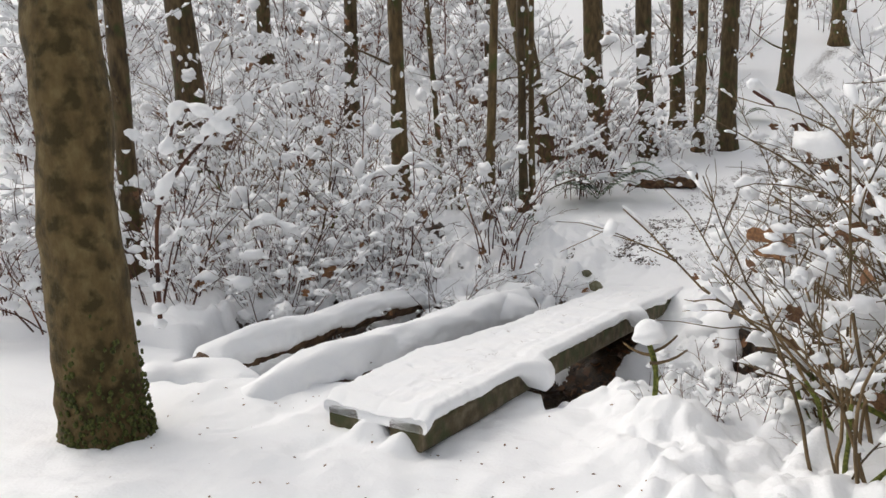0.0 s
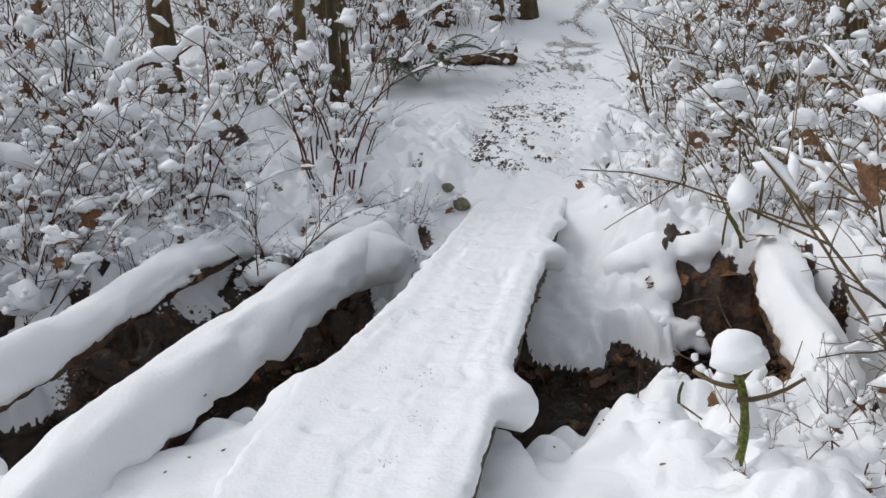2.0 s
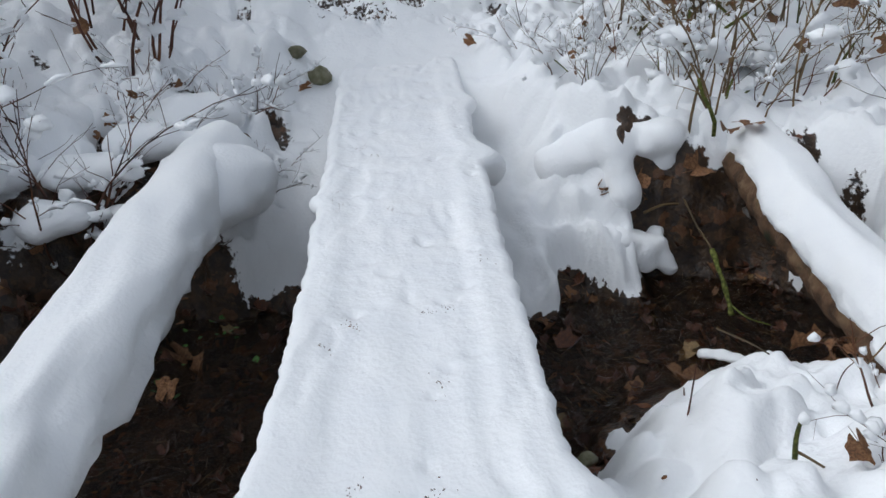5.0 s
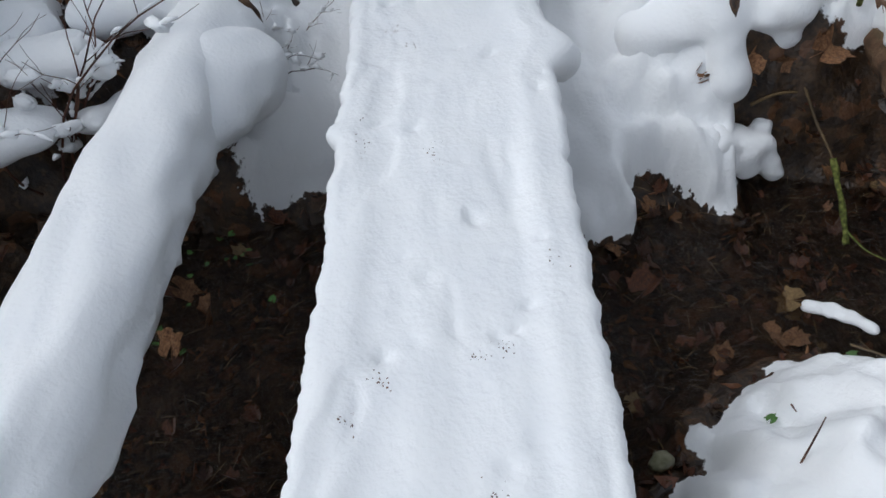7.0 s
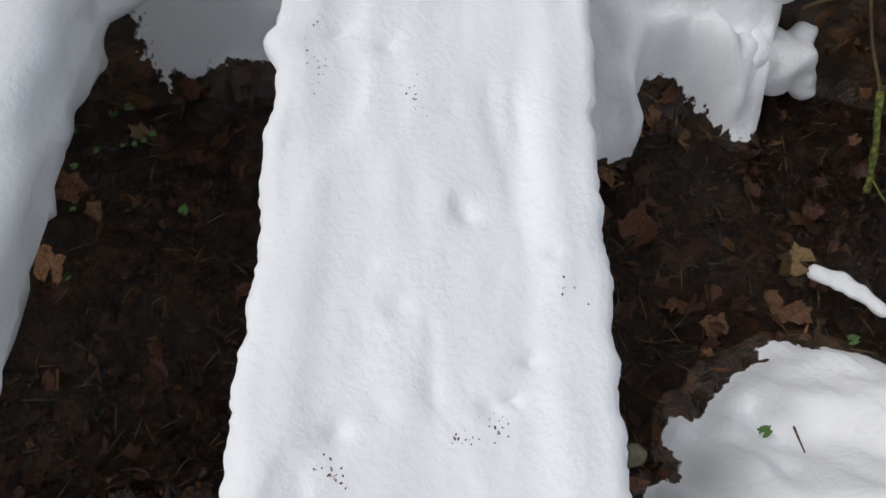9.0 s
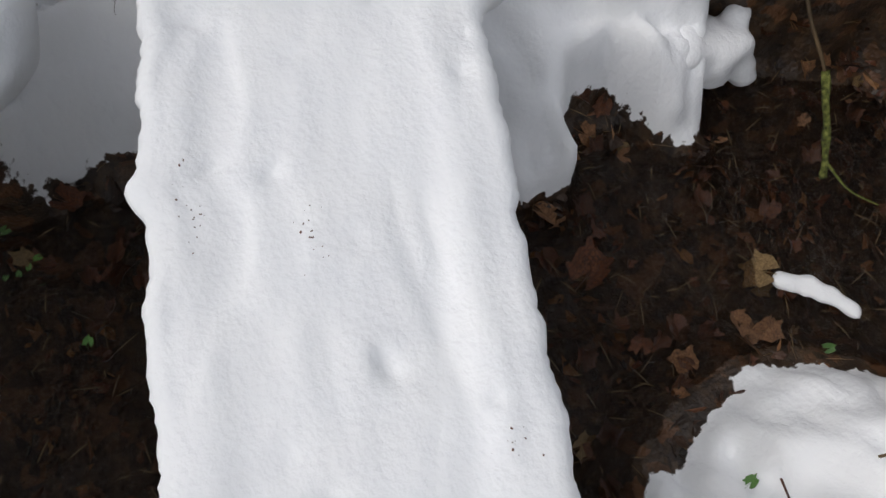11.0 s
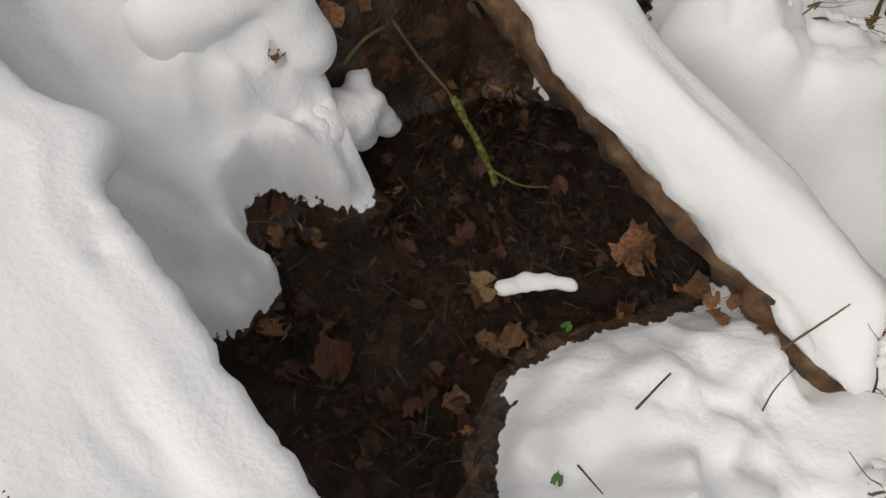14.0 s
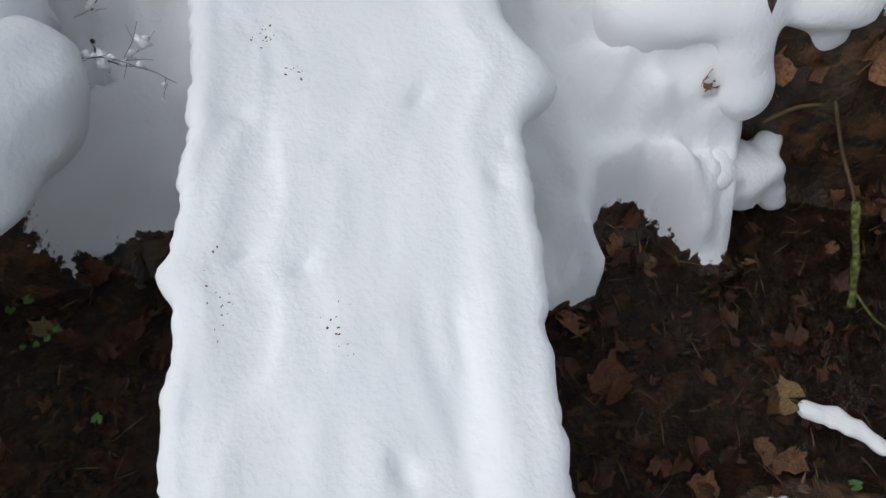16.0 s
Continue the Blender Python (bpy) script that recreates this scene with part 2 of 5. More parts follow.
class Geo:
    """Collects vertices and faces of one mesh."""

    def __init__(self):
        self.v, self.f, self.n = [], [], 0

    def add(self, v, f):
        v = np.asarray(v, float)
        self.v.append(v)
        self.f.extend([[i + self.n for i in q] for q in f])
        self.n += len(v)

    def tube(self, pts, radii, sides=4, cap=True, wobble=0.0, seed=0):
        pts = np.asarray(pts, float)
        n = len(pts)
        radii = np.broadcast_to(np.asarray(radii, float), (n,))
        d = np.gradient(pts, axis=0)
        d /= np.linalg.norm(d, axis=1)[:, None] + 1e-9
        ref = np.array([0.0, 0.0, 1.0]) if abs(d[:, 2]).mean() < 0.8 else np.array([0.0, 1.0, 0.0])
        a = np.cross(d, ref)
        a /= np.linalg.norm(a, axis=1)[:, None] + 1e-9
        b = np.cross(a, d)
        ang = np.linspace(0, 2 * np.pi, sides, endpoint=False)
        ring = np.cos(ang)[None, :, None] * a[:, None, :] + np.sin(ang)[None, :, None] * b[:, None, :]
        r = radii[:, None, None] * np.ones((n, sides, 1))
        if wobble:
            along = np.arange(n)[:, None] * 0.7 + np.zeros((n, sides))
            r = r * (1 + wobble * (fbm(along, 2.2 * np.cos(ang)[None, :] + np.zeros((n, 1)), 0.9, 3, seed) + fbm(along, 2.2 * np.sin(ang)[None, :] + 9 + np.zeros((n, 1)), 0.9, 3, seed + 5)))[:, :, None]
        v = (pts[:, None, :] + ring * r).reshape(-1, 3)
        f = [[i * sides + j, i * sides + (j + 1) % sides, (i + 1) * sides + (j + 1) % sides, (i + 1) * sides + j] for i in range(n - 1) for j in range(sides)]
        if cap:
            f += [list(range(sides))[::-1], [(n - 1) * sides + j for j in range(sides)]]
        self.add(v, f)

    def blob(self, centre, size, level=1, rough=0.25, seed=0, turn=0.0, flat=0.0):
        v, f = ICO[level]
        k = 1 + rough * (fbm(v[:, 0] + seed * 3.1, v[:, 1] + v[:, 2] * 1.7, 1.1, 3, seed) * 1.2)
        p = v * k[:, None]
        if flat:
            p[:, 2] = np.where(p[:, 2] < 0, p[:, 2] * (1 - flat), p[:, 2])
        p = p * np.asarray(size, float)
        c, s = math.cos(turn), math.sin(turn)
        p = np.c_[p[:, 0] * c - p[:, 1] * s, p[:, 0] * s + p[:, 1] * c, p[:, 2]]
        self.add(p + np.asarray(centre, float), f)

    def mesh(self, name, mat, flat=False):
        me = bpy.data.meshes.new(name)
        v = np.concatenate(self.v) if self.v else np.zeros((0, 3))
        me.from_pydata(v.tolist(), [], self.f)
        if not flat:
            me.polygons.foreach_set("use_smooth", [True] * len(me.polygons))
        me.materials.append(mat)
        me.update()
        return me


def thing(name, label, category, place=None, group="", kind=""):
    ob = new(name)
    ob.empty_display_size = 0.1
    if place is not None:
        ob.matrix_world = place
    return tagged(ob, label, category, group, kind)


def part(name, data, parent, label=""):
    ob = new(name, data)
    ob.parent = parent
    return tagged(ob, label)


# ---- the plan: banks of the creek, hill, footbridge ----
NEAR_BANK = np.array([(-30, 6.4), (-8, 6.4), (-3.0, 6.4), (-2.3, 6.2), (-1.7, 5.65), (-0.95, 5.8), (-0.45, 6.1), (0.1, 6.2), (0.7, 5.9), (1.2, 5.52), (1.6, 5.68), (1.95, 5.83), (2.2, 5.78), (2.45, 5.6), (2.65, 5.35), (3.0, 5.25), (3.4, 5.6), (3.8, 5.85), (30, 5.85)])
FAR_BANK = np.array([(-30, 6.4), (-8, 6.4), (-3.0, 6.5), (-2.2, 6.8), (-1.5, 7.0), (-0.6, 7.3), (0.0, 7.55), (0.3, 7.68), (0.7, 7.52), (1.0, 7.38), (1.5, 7.0), (1.85, 6.74), (2.05, 6.7), (2.15, 6.82), (2.34, 6.82), (2.42, 6.64), (2.53, 6.58), (2.7, 6.78), (3.0, 6.56), (3.4, 6.22), (3.8, 6.0), (30, 6.0)])
WATER_Z = -0.625
TREE = (-1.8, 4.1)  # the big trunk
PATH_LINE = np.array([(2.04, 8.38), (2.48, 9.55), (3.21, 11.5), (4.31, 13.5), (5.79, 16.37), (7.58, 19.85), (10.24, 25.76)])


def site(x, y):
    """Plan of the hillside, turned to lie square with the creek."""
    return 0.928 * x - 0.098 * y + 0.725, 0.098 * x + 0.928 * y + 0.357


def to_path(x, y):
    best = np.full(np.shape(x), 1e9)
    for (ax, ay), (bx, by) in zip(PATH_LINE[:-1], PATH_LINE[1:]):
        t = np.clip(((x - ax) * (bx - ax) + (y - ay) * (by - ay)) / ((bx - ax) ** 2 + (by - ay) ** 2), 0, 1)
        best = np.minimum(best, np.hypot(x - ax - t * (bx - ax), y - ay - t * (by - ay)))
    return best


HUMMOCKS = [  # x, y, radius, height of snow-buried tussocks
    (1.72, 5.5, 0.1, 0.12), (1.86, 5.4, 0.13, 0.13), (1.93, 5.18, 0.14, 0.12), (2.3, 5.25, 0.12, 0.12), (1.25, 5.34, 0.1, 0.13), (1.4, 5.24, 0.1, 0.1), (1.36, 4.95, 0.16, 0.12), (1.1, 5.08, 0.11, 0.1),
    (1.56, 4.9, 0.13, 0.1), (2.0, 4.88, 0.14, 0.13), (2.1, 5.25, 0.11, 0.1), (1.52, 5.46, 0.09, 0.1), (1.75, 4.68, 0.15, 0.12), (2.3, 4.85, 0.16, 0.14), (1.2, 4.72, 0.13, 0.1),
    (-0.3, 5.72, 0.1, 0.12), (-0.14, 5.62, 0.1, 0.13), (0.02, 5.56, 0.1, 0.12), (-0.08, 5.34, 0.13, 0.14), (-0.42, 5.5, 0.12, 0.1), (-0.12, 3.98, 0.12, 0.1), (0.08, 3.83, 0.1, 0.1),
]


def hummocks(x, y):
    """Crumpled lumps that swell out of the snow and run into one another."""
    total = np.zeros(np.shape(x))
    near = (x > -0.8) & (x < 2.8) & (y > 3.5) & (y < 6.0)
    if not near.any():
        return total
    px, py = x[near], y[near]
    wx, wy = px + 0.05 * fbm(px, py, 5, 3, 151), py + 0.05 * fbm(px, py, 5, 3, 152)
    lumps = np.zeros(len(px))
    for hx, hy, r, h in HUMMOCKS:
        d = np.hypot((wx - hx) / r, (wy - hy) / (r * 0.8))
        lumps = np.maximum(lumps, h * smooth(1.5, 0.15, d))
    total[near] = lumps
    return total


def terrain(x, y):
    """Height of the ground with its snow, and the snow cover."""
    x, y = np.asarray(x, float), np.asarray(y, float)
    wob = 0.09 * fbm(x, y, 2.2, 4, 3) + 0.035 * fbm(x, y, 9, 3, 8)
    yn, yf = np.interp(x, NEAR_BANK[:, 0], NEAR_BANK[:, 1]), np.interp(x, FAR_BANK[:, 0], FAR_BANK[:, 1])
    dn, df = (yn - y) * 0.9 + wob, (y - yf) * 0.9 + wob
    gap = yf - yn
    soft = sum(np.interp(x + q, FAR_BANK[:, 0], FAR_BANK[:, 1]) for q in (-0.3, -0.2, -0.1, 0, 0.1, 0.2, 0.3)) / 7
    closed = smooth(0.9, 0.3, gap)
    near_side = y < (yn + yf) / 2
    dn, df = dn + 1.3 * closed, df + 1.3 * closed
    d = np.where(near_side, dn, df)
    # near bank: low and gentle right of the bridge; far bank: lifts to the path and the hill
    reach_n = np.where(x > 0.9, 1.25, 0.85)
    top_n = -0.15 + 0.04 * fbm(x, y, 0.7, 3, 21) - 0.05 * smooth(1.0, 2.5, x) + 0.16 * np.exp(-((x + 1.5) ** 2 + (y - 5.2) ** 2) / 0.45) + 0.12 * smooth(-2.2, -3.5, x) - 0.06 * np.exp(-(np.hypot(x - TREE[0], y - TREE[1]) / 0.4) ** 2)
    reach_f = 0.95 + 0.85 * smooth(0.5, 1.2, x) * smooth(2.7, 2.2, x) - 0.45 * smooth(2.45, 2.7, x)
    up = np.clip(y - 8.6, 0, None)
    hill = 0.14 * up + 0.32 * smooth(1.5, 0.0, x) * smooth(8.8, 10.6, y)
    hill = hill + 0.24 * np.clip(y - 17, 0, None) + 0.1 * np.clip(y - 24, 0, None)
    hill = np.minimum(hill, 14 + 0.02 * y)
    left = 0.12 * np.clip(-x - 3, 0, 40) * smooth(5, 9, y)
    right = 0.16 * np.clip(x - 4.0 - np.clip(y - 9, 0, 99) * 0.6, 0, 30)
    top_f = 0.06 + 0.1 * smooth(8.8, 10.2, y) + hill + left + right + 0.12 * smooth(8, 10, y)
    edge = -0.6
    zn = edge + (top_n - edge) * smooth(0, 1, np.clip(dn / reach_n, 0, 1) ** 0.75)
    q = np.clip((df + (yf - soft) * 0.9 * smooth(0.0, 0.3, df)) / reach_f, 0, 1)
    gentle = smooth(0.45, 0.8, x) * smooth(2.75, 2.4, x)
    zf = edge + (top_f - edge) * (gentle * q ** 0.62 + (1 - gentle) * smooth(0, 1, q ** 0.75))
    z = np.where(near_side, zn, zf)
    bed = edge - 0.17 * smooth(0, 0.25, -d) + 0.02 * fbm(x, y, 8, 3, 5)
    z = np.where(d < 0, bed, z)
    rim = d + np.where(near_side, -0.03, 0.06) - 0.15 * fbm(x, y, 3.2, 4, 12, 0.6)
    cover = smooth(-0.04, 0.06, rim)
    # the trodden path is flatter, its snow thin and broken
    pd = to_path(x, y)
    on_path = smooth(0.95, 0.4, pd) * smooth(9.0, 9.4, y)
    pits = fbm(x, y, 9, 5, 77, 0.75)
    far_calm = smooth(30, 14, y)
    beside = np.abs((x - 1.12) * 0.904 - (y - 6.5) * 0.428)
    deck = smooth(0.85, 0.5, beside) * smooth(9.5, 9.0, y) * (y > 6)
    fluff = (0.2 * np.abs(fbm(x, y, 3.2, 2, 45)) + 0.08 * np.abs(fbm(x, y, 8, 2, 46))) * smooth(6.3, 6.7, y) * smooth(12, 9.5, y) * smooth(0.0, 0.15, rim)
    lumps = fluff + 0.03 * fbm(x, y, 3.1, 3, 31) * far_calm + 0.2 * np.abs(fbm(x, y, 1.5, 2, 44)) * smooth(6.6, 7.8, y) * (1 - 0.6 * smooth(8, 10, y)) * far_calm + (0.26 * np.abs(fbm(x, y, 1.9, 2, 61)) + 0.13 * np.abs(fbm(x, y, 4.5, 2, 62)) + 0.05 * np.abs(fbm(x, y, 11, 2, 64))) * smooth(0.9, 1.6, x) * (y < 6.5) * smooth(0.0, 0.35, rim) + 0.022 * fbm(x, y, 6, 3, 63) * (y < 5) * smooth(-2.5, -1.5, x) + 0.25 * np.abs(fbm(x, y, 0.35, 2, 53)) * smooth(9, 14, y)
    here = smooth(-6.5, -3.0, x) * smooth(9.0, 5.0, x) * smooth(0.5, 2.6, y) * smooth(24, 13, y)
    lumps = lumps * here + 0.05 * fbm(x, y, 0.3, 2, 54) * (1 - here)
    z = z + cover * (0.09 * smooth(0, 0.12, rim) + hummocks(x, y) * smooth(0.0, 0.12, rim) + lumps * (1 - 0.7 * on_path) * (1 - 0.9 * deck)) - 0.03 * deck * cover - 0.035 * on_path * (pits > 0.1) * (pits - 0.1) * 4
    thin = on_path * smooth(-0.3, 0.15, pits + 0.35 * fbm(x, y, 1.3, 2, 5))
    # bare pockets under the thicket
    pockets = smooth(0.42, 0.62, fbm(x, y, 1.9, 4, 91)) * smooth(8.4, 9.4, y) * smooth(1.0, 1.6, pd) * here
    holes = smooth(0.36, 0.46, fbm(x, y, 3.3, 3, 131)) * (1 - deck) * smooth(7.0, 7.4, y) * smooth(10, 9, y) * smooth(0.5, 0.9, pd + 8.4 - np.minimum(y, 8.4))
    holes = np.maximum(holes, smooth(0.2, 0.12, np.hypot((x - 0.25) * 1.5, y - 8.3) + 0.05 * fbm(x, y, 6, 3, 17)))
    z = z - 0.16 * holes
    # the undercut bank where the soil lies bare
    bare = smooth(2.5, 2.7, x + 0.14 * fbm(x, y, 4, 3, 6)) * smooth(3.55, 3.3, x) * smooth(0.36, 0.26, df + 0.12 * fbm(x, y, 4.5, 4, 66)) * (~near_side) * smooth(-0.12, 0.06, fbm(x, y, 2.9, 4, 68))
    bare = np.maximum(bare, smooth(-1.7, -1.3, x) * smooth(0.75, 0.5, x) * smooth(0.45, 0.28, df + 0.3 * fbm(x, y, 3.5, 4, 71)) * (~near_side))
    under = smooth(0.36, 0.26, beside + 0.1 * fbm(x, y, 4, 3, 81)) * smooth(5.1, 5.4, y) * smooth(8.2, 7.7, y)
    bare = np.maximum(bare, under)
    cover = cover * smooth(WATER_Z, WATER_Z + 0.05, z + 0.02 * fbm(x, y, 12, 3, 15))
    cover = cover * (1 - 0.56 * thin) * (1 - 0.8 * pockets) * (1 - 0.9 * holes) * (1 - 0.85 * bare)
    return z, cover


def height(x, y):
    return float(terrain(np.array([x]), np.array([y]))[0][0])


def lines(lo, fine_lo, fine_hi, hi, step, grow=1.16):
    mid = list(np.arange(fine_lo, fine_hi, step))
    s, q, low = step, fine_lo, []
    while q > lo:
        s = min(s * grow, 4)
        q -= s
        low.append(q)
    s, q, high = step, mid[-1], []
    while q < hi:
        s = min(s * grow, 4)
        q += s
        high.append(q)
    return np.array(low[::-1] + mid + high)


def build_ground():
    xs, ys = lines(-70, -2.2, 4.2, 75, 0.022), lines(-40, 3.4, 11.6, 110, 0.023, 1.085)
    gx, gy = np.meshgrid(xs, ys)
    z, cover = terrain(gx, gy)
    h, w = gx.shape
    me = bpy.data.meshes.new("ground")
    idx = np.arange(h * w).reshape(h, w)
    quads = np.stack([idx[:-1, :-1], idx[:-1, 1:], idx[1:, 1:], idx[1:, :-1]], -1).reshape(-1, 4)
    me.vertices.add(h * w)
    me.vertices.foreach_set("co", np.stack([gx, gy, z], -1).ravel())
    me.loops.add(quads.size)
    me.loops.foreach_set("vertex_index", quads.ravel())
    me.polygons.add(len(quads))
    me.polygons.foreach_set("loop_start", np.arange(len(quads)) * 4)
    me.polygons.foreach_set("use_smooth", np.ones(len(quads), bool))
    me.update()
    a = me.attributes.new("snow", "FLOAT", "POINT")
    a.data.foreach_set("value", cover.ravel())
    me.materials.append(GROUND)
    return tagged(new("ground", me), "snow-covered forest floor with a creek bed and a hill", "ground", kind="structure")


build_ground()


def build_water():
    g = Geo()
    xs = np.concatenate([np.arange(-12, -3, 0.5), np.arange(-3, 5, 0.06), np.arange(5, 12, 0.5)])
    t = np.linspace(-0.25, 1.25, 28)
    yn, yf = np.interp(xs, NEAR_BANK[:, 0], NEAR_BANK[:, 1]), np.interp(xs, FAR_BANK[:, 0], FAR_BANK[:, 1])
    gx = np.repeat(xs[:, None], len(t), 1)
    gy = yn[:, None] + (yf - yn)[:, None] * t[None]
    gz = WATER_Z + 0.006 * fbm(gx, gy, 7, 3, 2)
    n, m = gx.shape
    g.add(np.stack([gx, gy, gz], -1).reshape(-1, 3), [[i * m + j, (i + 1) * m + j, (i + 1) * m + j + 1, i * m + j + 1] for i in range(n - 1) for j in range(m - 1)])
    return tagged(new("water", g.mesh("water", WATER)), "dark brown shallow creek water with ripples", "water", kind="structure")


build_water()

# edges of the snow on the footbridge, from its near end on
BRIDGE_L = np.array([(-0.46, 4.2), (-0.23, 4.75), (-0.02, 5.2), (0.29, 5.72), (0.5, 6.12), (0.69, 6.5), (1.02, 7.19), (1.24, 7.66), (1.49, 8.2), (1.88, 9.0)])
BRIDGE_R = np.array([(0.24, 3.73), (0.5, 4.24), (0.76, 4.8), (1.02, 5.36), (1.2, 5.75), (1.39, 6.16), (1.72, 6.86), (1.96, 7.36), (2.25, 7.97), (2.6, 8.7)])
BRIDGE_Z = np.array([0.185, 0.195, 0.205, 0.21, 0.205, 0.2, 0.2, 0.195, 0.19, 0.18])


def curve(points, n):
    """Points spread along a smooth line through the given ones."""
    p = np.asarray(points, float)
    k = np.linspace(0, len(p) - 1, n)
    out = []
    for q in k:
        i = min(int(q), len(p) - 2)
        t = q - i
        a, b, c, d = p[max(i - 1, 0)], p[i], p[i + 1], p[min(i + 2, len(p) - 1)]
        out.append(0.5 * (2 * b + (c - a) * t + (2 * a - 5 * b + 4 * c - d) * t * t + (3 * b - a - 3 * c + d) * t ** 3))
    return np.array(out)


def beam(g, left, right, z_top, z_bottom, seed):
    """A timber between two lines, with worn edges."""
    n = len(left)
    rough_l, rough_r = 0.012 * fbm(np.arange(n) * 0.3, np.zeros(n), 1, 3, seed), 0.012 * fbm(np.arange(n) * 0.3, np.ones(n), 1, 3, seed + 3)
    b = 0.018
    across = (right - left) / np.linalg.norm(right - left, axis=1)[:, None]
    rings = []
    for i in range(n):
        l, r = left[i] + across[i] * rough_l[i], right[i] + across[i] * rough_r[i]
        zt, zb = z_top[i] + 0.006 * math.sin(i * 1.7 + seed), z_bottom[i]
        a = across[i] * b
        rings.append([(*(l + a), zt), (*(r - a), zt), (*r, zt - b), (*r, zb + b), (*(r - a), zb), (*(l + a), zb), (*l, zb + b), (*l, zt - b)])
    v = np.array(rings).reshape(-1, 3)
    f = [[i * 8 + j, i * 8 + (j + 1) % 8, (i + 1) * 8 + (j + 1) % 8, (i + 1) * 8 + j] for i in range(n - 1) for j in range(8)]
    f += [list(range(8))[::-1], [(n - 1) * 8 + j for j in range(8)]]
    g.add(v, f)


def build_bridge():
    top = thing("footbridge", "weathered mossy timber footbridge under thick snow across a creek", "bridge")
    n = 60
    l, r, z = curve(BRIDGE_L, n), curve(BRIDGE_R, n), curve(BRIDGE_Z[:, None], n)[:, 0]
    ax = (r - l)
    inset = 0.035
    ends = [0.0, 0.335, 0.665, 1.0]
    for k in range(3):
        g = Geo()
        a0, a1 = inset + (1 - 2 * inset) * ends[k] + 0.008, inset + (1 - 2 * inset) * ends[k + 1] - 0.008
        shift = (0, 1, 0)[k]
        s = slice(shift, n)
        beam(g, (l + ax * a0)[s], (l + ax * a1)[s], (z - 0.085)[s], (z - 0.245)[s], 10 + k)
        part("timber", g.mesh("timber", WOOD, True), top)
    # the snow blanket
    L, R, Z = curve(BRIDGE_L, 400), curve(BRIDGE_R, 400), curve(BRIDGE_Z[:, None], 400)[:, 0]
    along = np.concatenate([[0], np.cumsum(np.linalg.norm(np.diff((L + R) / 2, axis=0), axis=1))])
    across = (R - L) / np.linalg.norm(R - L, axis=1)[:, None]
    jl = 0.022 * fbm(along, along * 0, 2.3, 5, 15, 0.6) + 0.018 * fbm(along, along * 0, 14, 4, 16, 0.7)
    jr = 0.022 * fbm(along, along * 0 + 5, 2.3, 5, 25, 0.6) + 0.018 * fbm(along, along * 0 + 5, 14, 4, 26, 0.7)
    def lump(at, size, amount):
        return amount * np.exp(-((along - at) / size) ** 2)
    jl = jl + lump(1.25, 0.12, 0.05) + lump(3.1, 0.04, 0.035)
    bulge_r = lump(1.32, 0.13, 0.15) + lump(3.62, 0.1, 0.12)
    jr = jr + bulge_r + lump(4.4, 0.1, 0.06)
    verts = []
    for i in range(len(along)):
        lp, rp = L[i] - across[i] * jl[i], R[i] + across[i] * jr[i]
        w = np.linalg.norm(rp - lp)
        rad, rad_r = 0.042, 0.042 + 0.55 * bulge_r[i]
        row = []
        for a in np.linspace(-60, 90, 7):
            row.append((rad - rad * math.cos(radians(a)), rad * math.sin(radians(a)) - rad))
        for q in np.linspace(rad + 0.008, w - rad_r - 0.008, 54):
            row.append((q, 0.0))
        for a in np.linspace(90, -60, 7):
            row.append((w - rad_r + rad_r * math.cos(radians(a)), rad_r * math.sin(radians(a)) - rad_r))
        row = np.array(row)
        p = lp[None] + across[i][None] * row[:, :1]
        verts.append(np.c_[p, Z[i] + row[:, 1]])
    v = np.array(verts)
    nn, mm = v.shape[:2]
    s = np.repeat(along[:, None], mm, 1)
    c = np.repeat(np.linspace(-0.5, 0.5, mm)[None], nn, 0)
    core = smooth(0.5, 0.36, np.abs(c))
    tread = smooth(0.36, 0.24, np.abs(c + 0.02))
    v[:, :, 2] += 0.018 * fbm(s, c * 0.8, 2.0, 3, 40) + 0.006 * fbm(s * 0.5, c * 0.8, 8, 3, 42, 0.5) * core + 0.0025 * fbm(s, c * 0.8, 18, 3, 43, 0.6) * core - 0.018 * tread * (0.6 + 0.5 * fbm(s, c * 0.8, 1.7, 3, 44))
    # scuffs and grooves that boots have drawn along the boards
    v[:, :, 2] += core * (0.006 * fbm(s * 0.22, c * 0.8, 11, 3, 48, 0.6) - 0.01 * smooth(0.3, 0.6, fbm(s * 0.3, c * 0.8, 8, 3, 47)))
    # small pits that drips have left
    prng = np.random.default_rng(3)
    for _ in range(70):
        ps, pc, pr = prng.uniform(0.3, 5.8), prng.uniform(-0.4, 0.42), prng.uniform(0.012, 0.03)
        v[:, :, 2] -= prng.uniform(0.006, 0.022) * np.exp(-(((s - ps) ** 2 + ((c - pc) * 0.8) ** 2) / pr ** 2))
    # ridges left and right of the trodden middle
    v[:, :, 2] += 0.007 * np.exp(-((c - 0.29 - 0.04 * fbm(s, s * 0, 1.3, 3, 9)) / 0.05) ** 2) + 0.005 * np.exp(-((c + 0.3 - 0.04 * fbm(s, s * 0 + 3, 1.3, 3, 9)) / 0.04) ** 2)
    sag = smooth(0.1, 0.0, s)
    v[:, :, 2] -= 0.06 * sag
    g = Geo()
    f = [[i * mm + j, i * mm + j + 1, (i + 1) * mm + j + 1, (i + 1) * mm + j] for i in range(nn - 1) for j in range(mm - 1)]
    under = [[i * mm, (i + 1) * mm, (i + 1) * mm + mm - 1, i * mm + mm - 1] for i in range(nn - 1)]
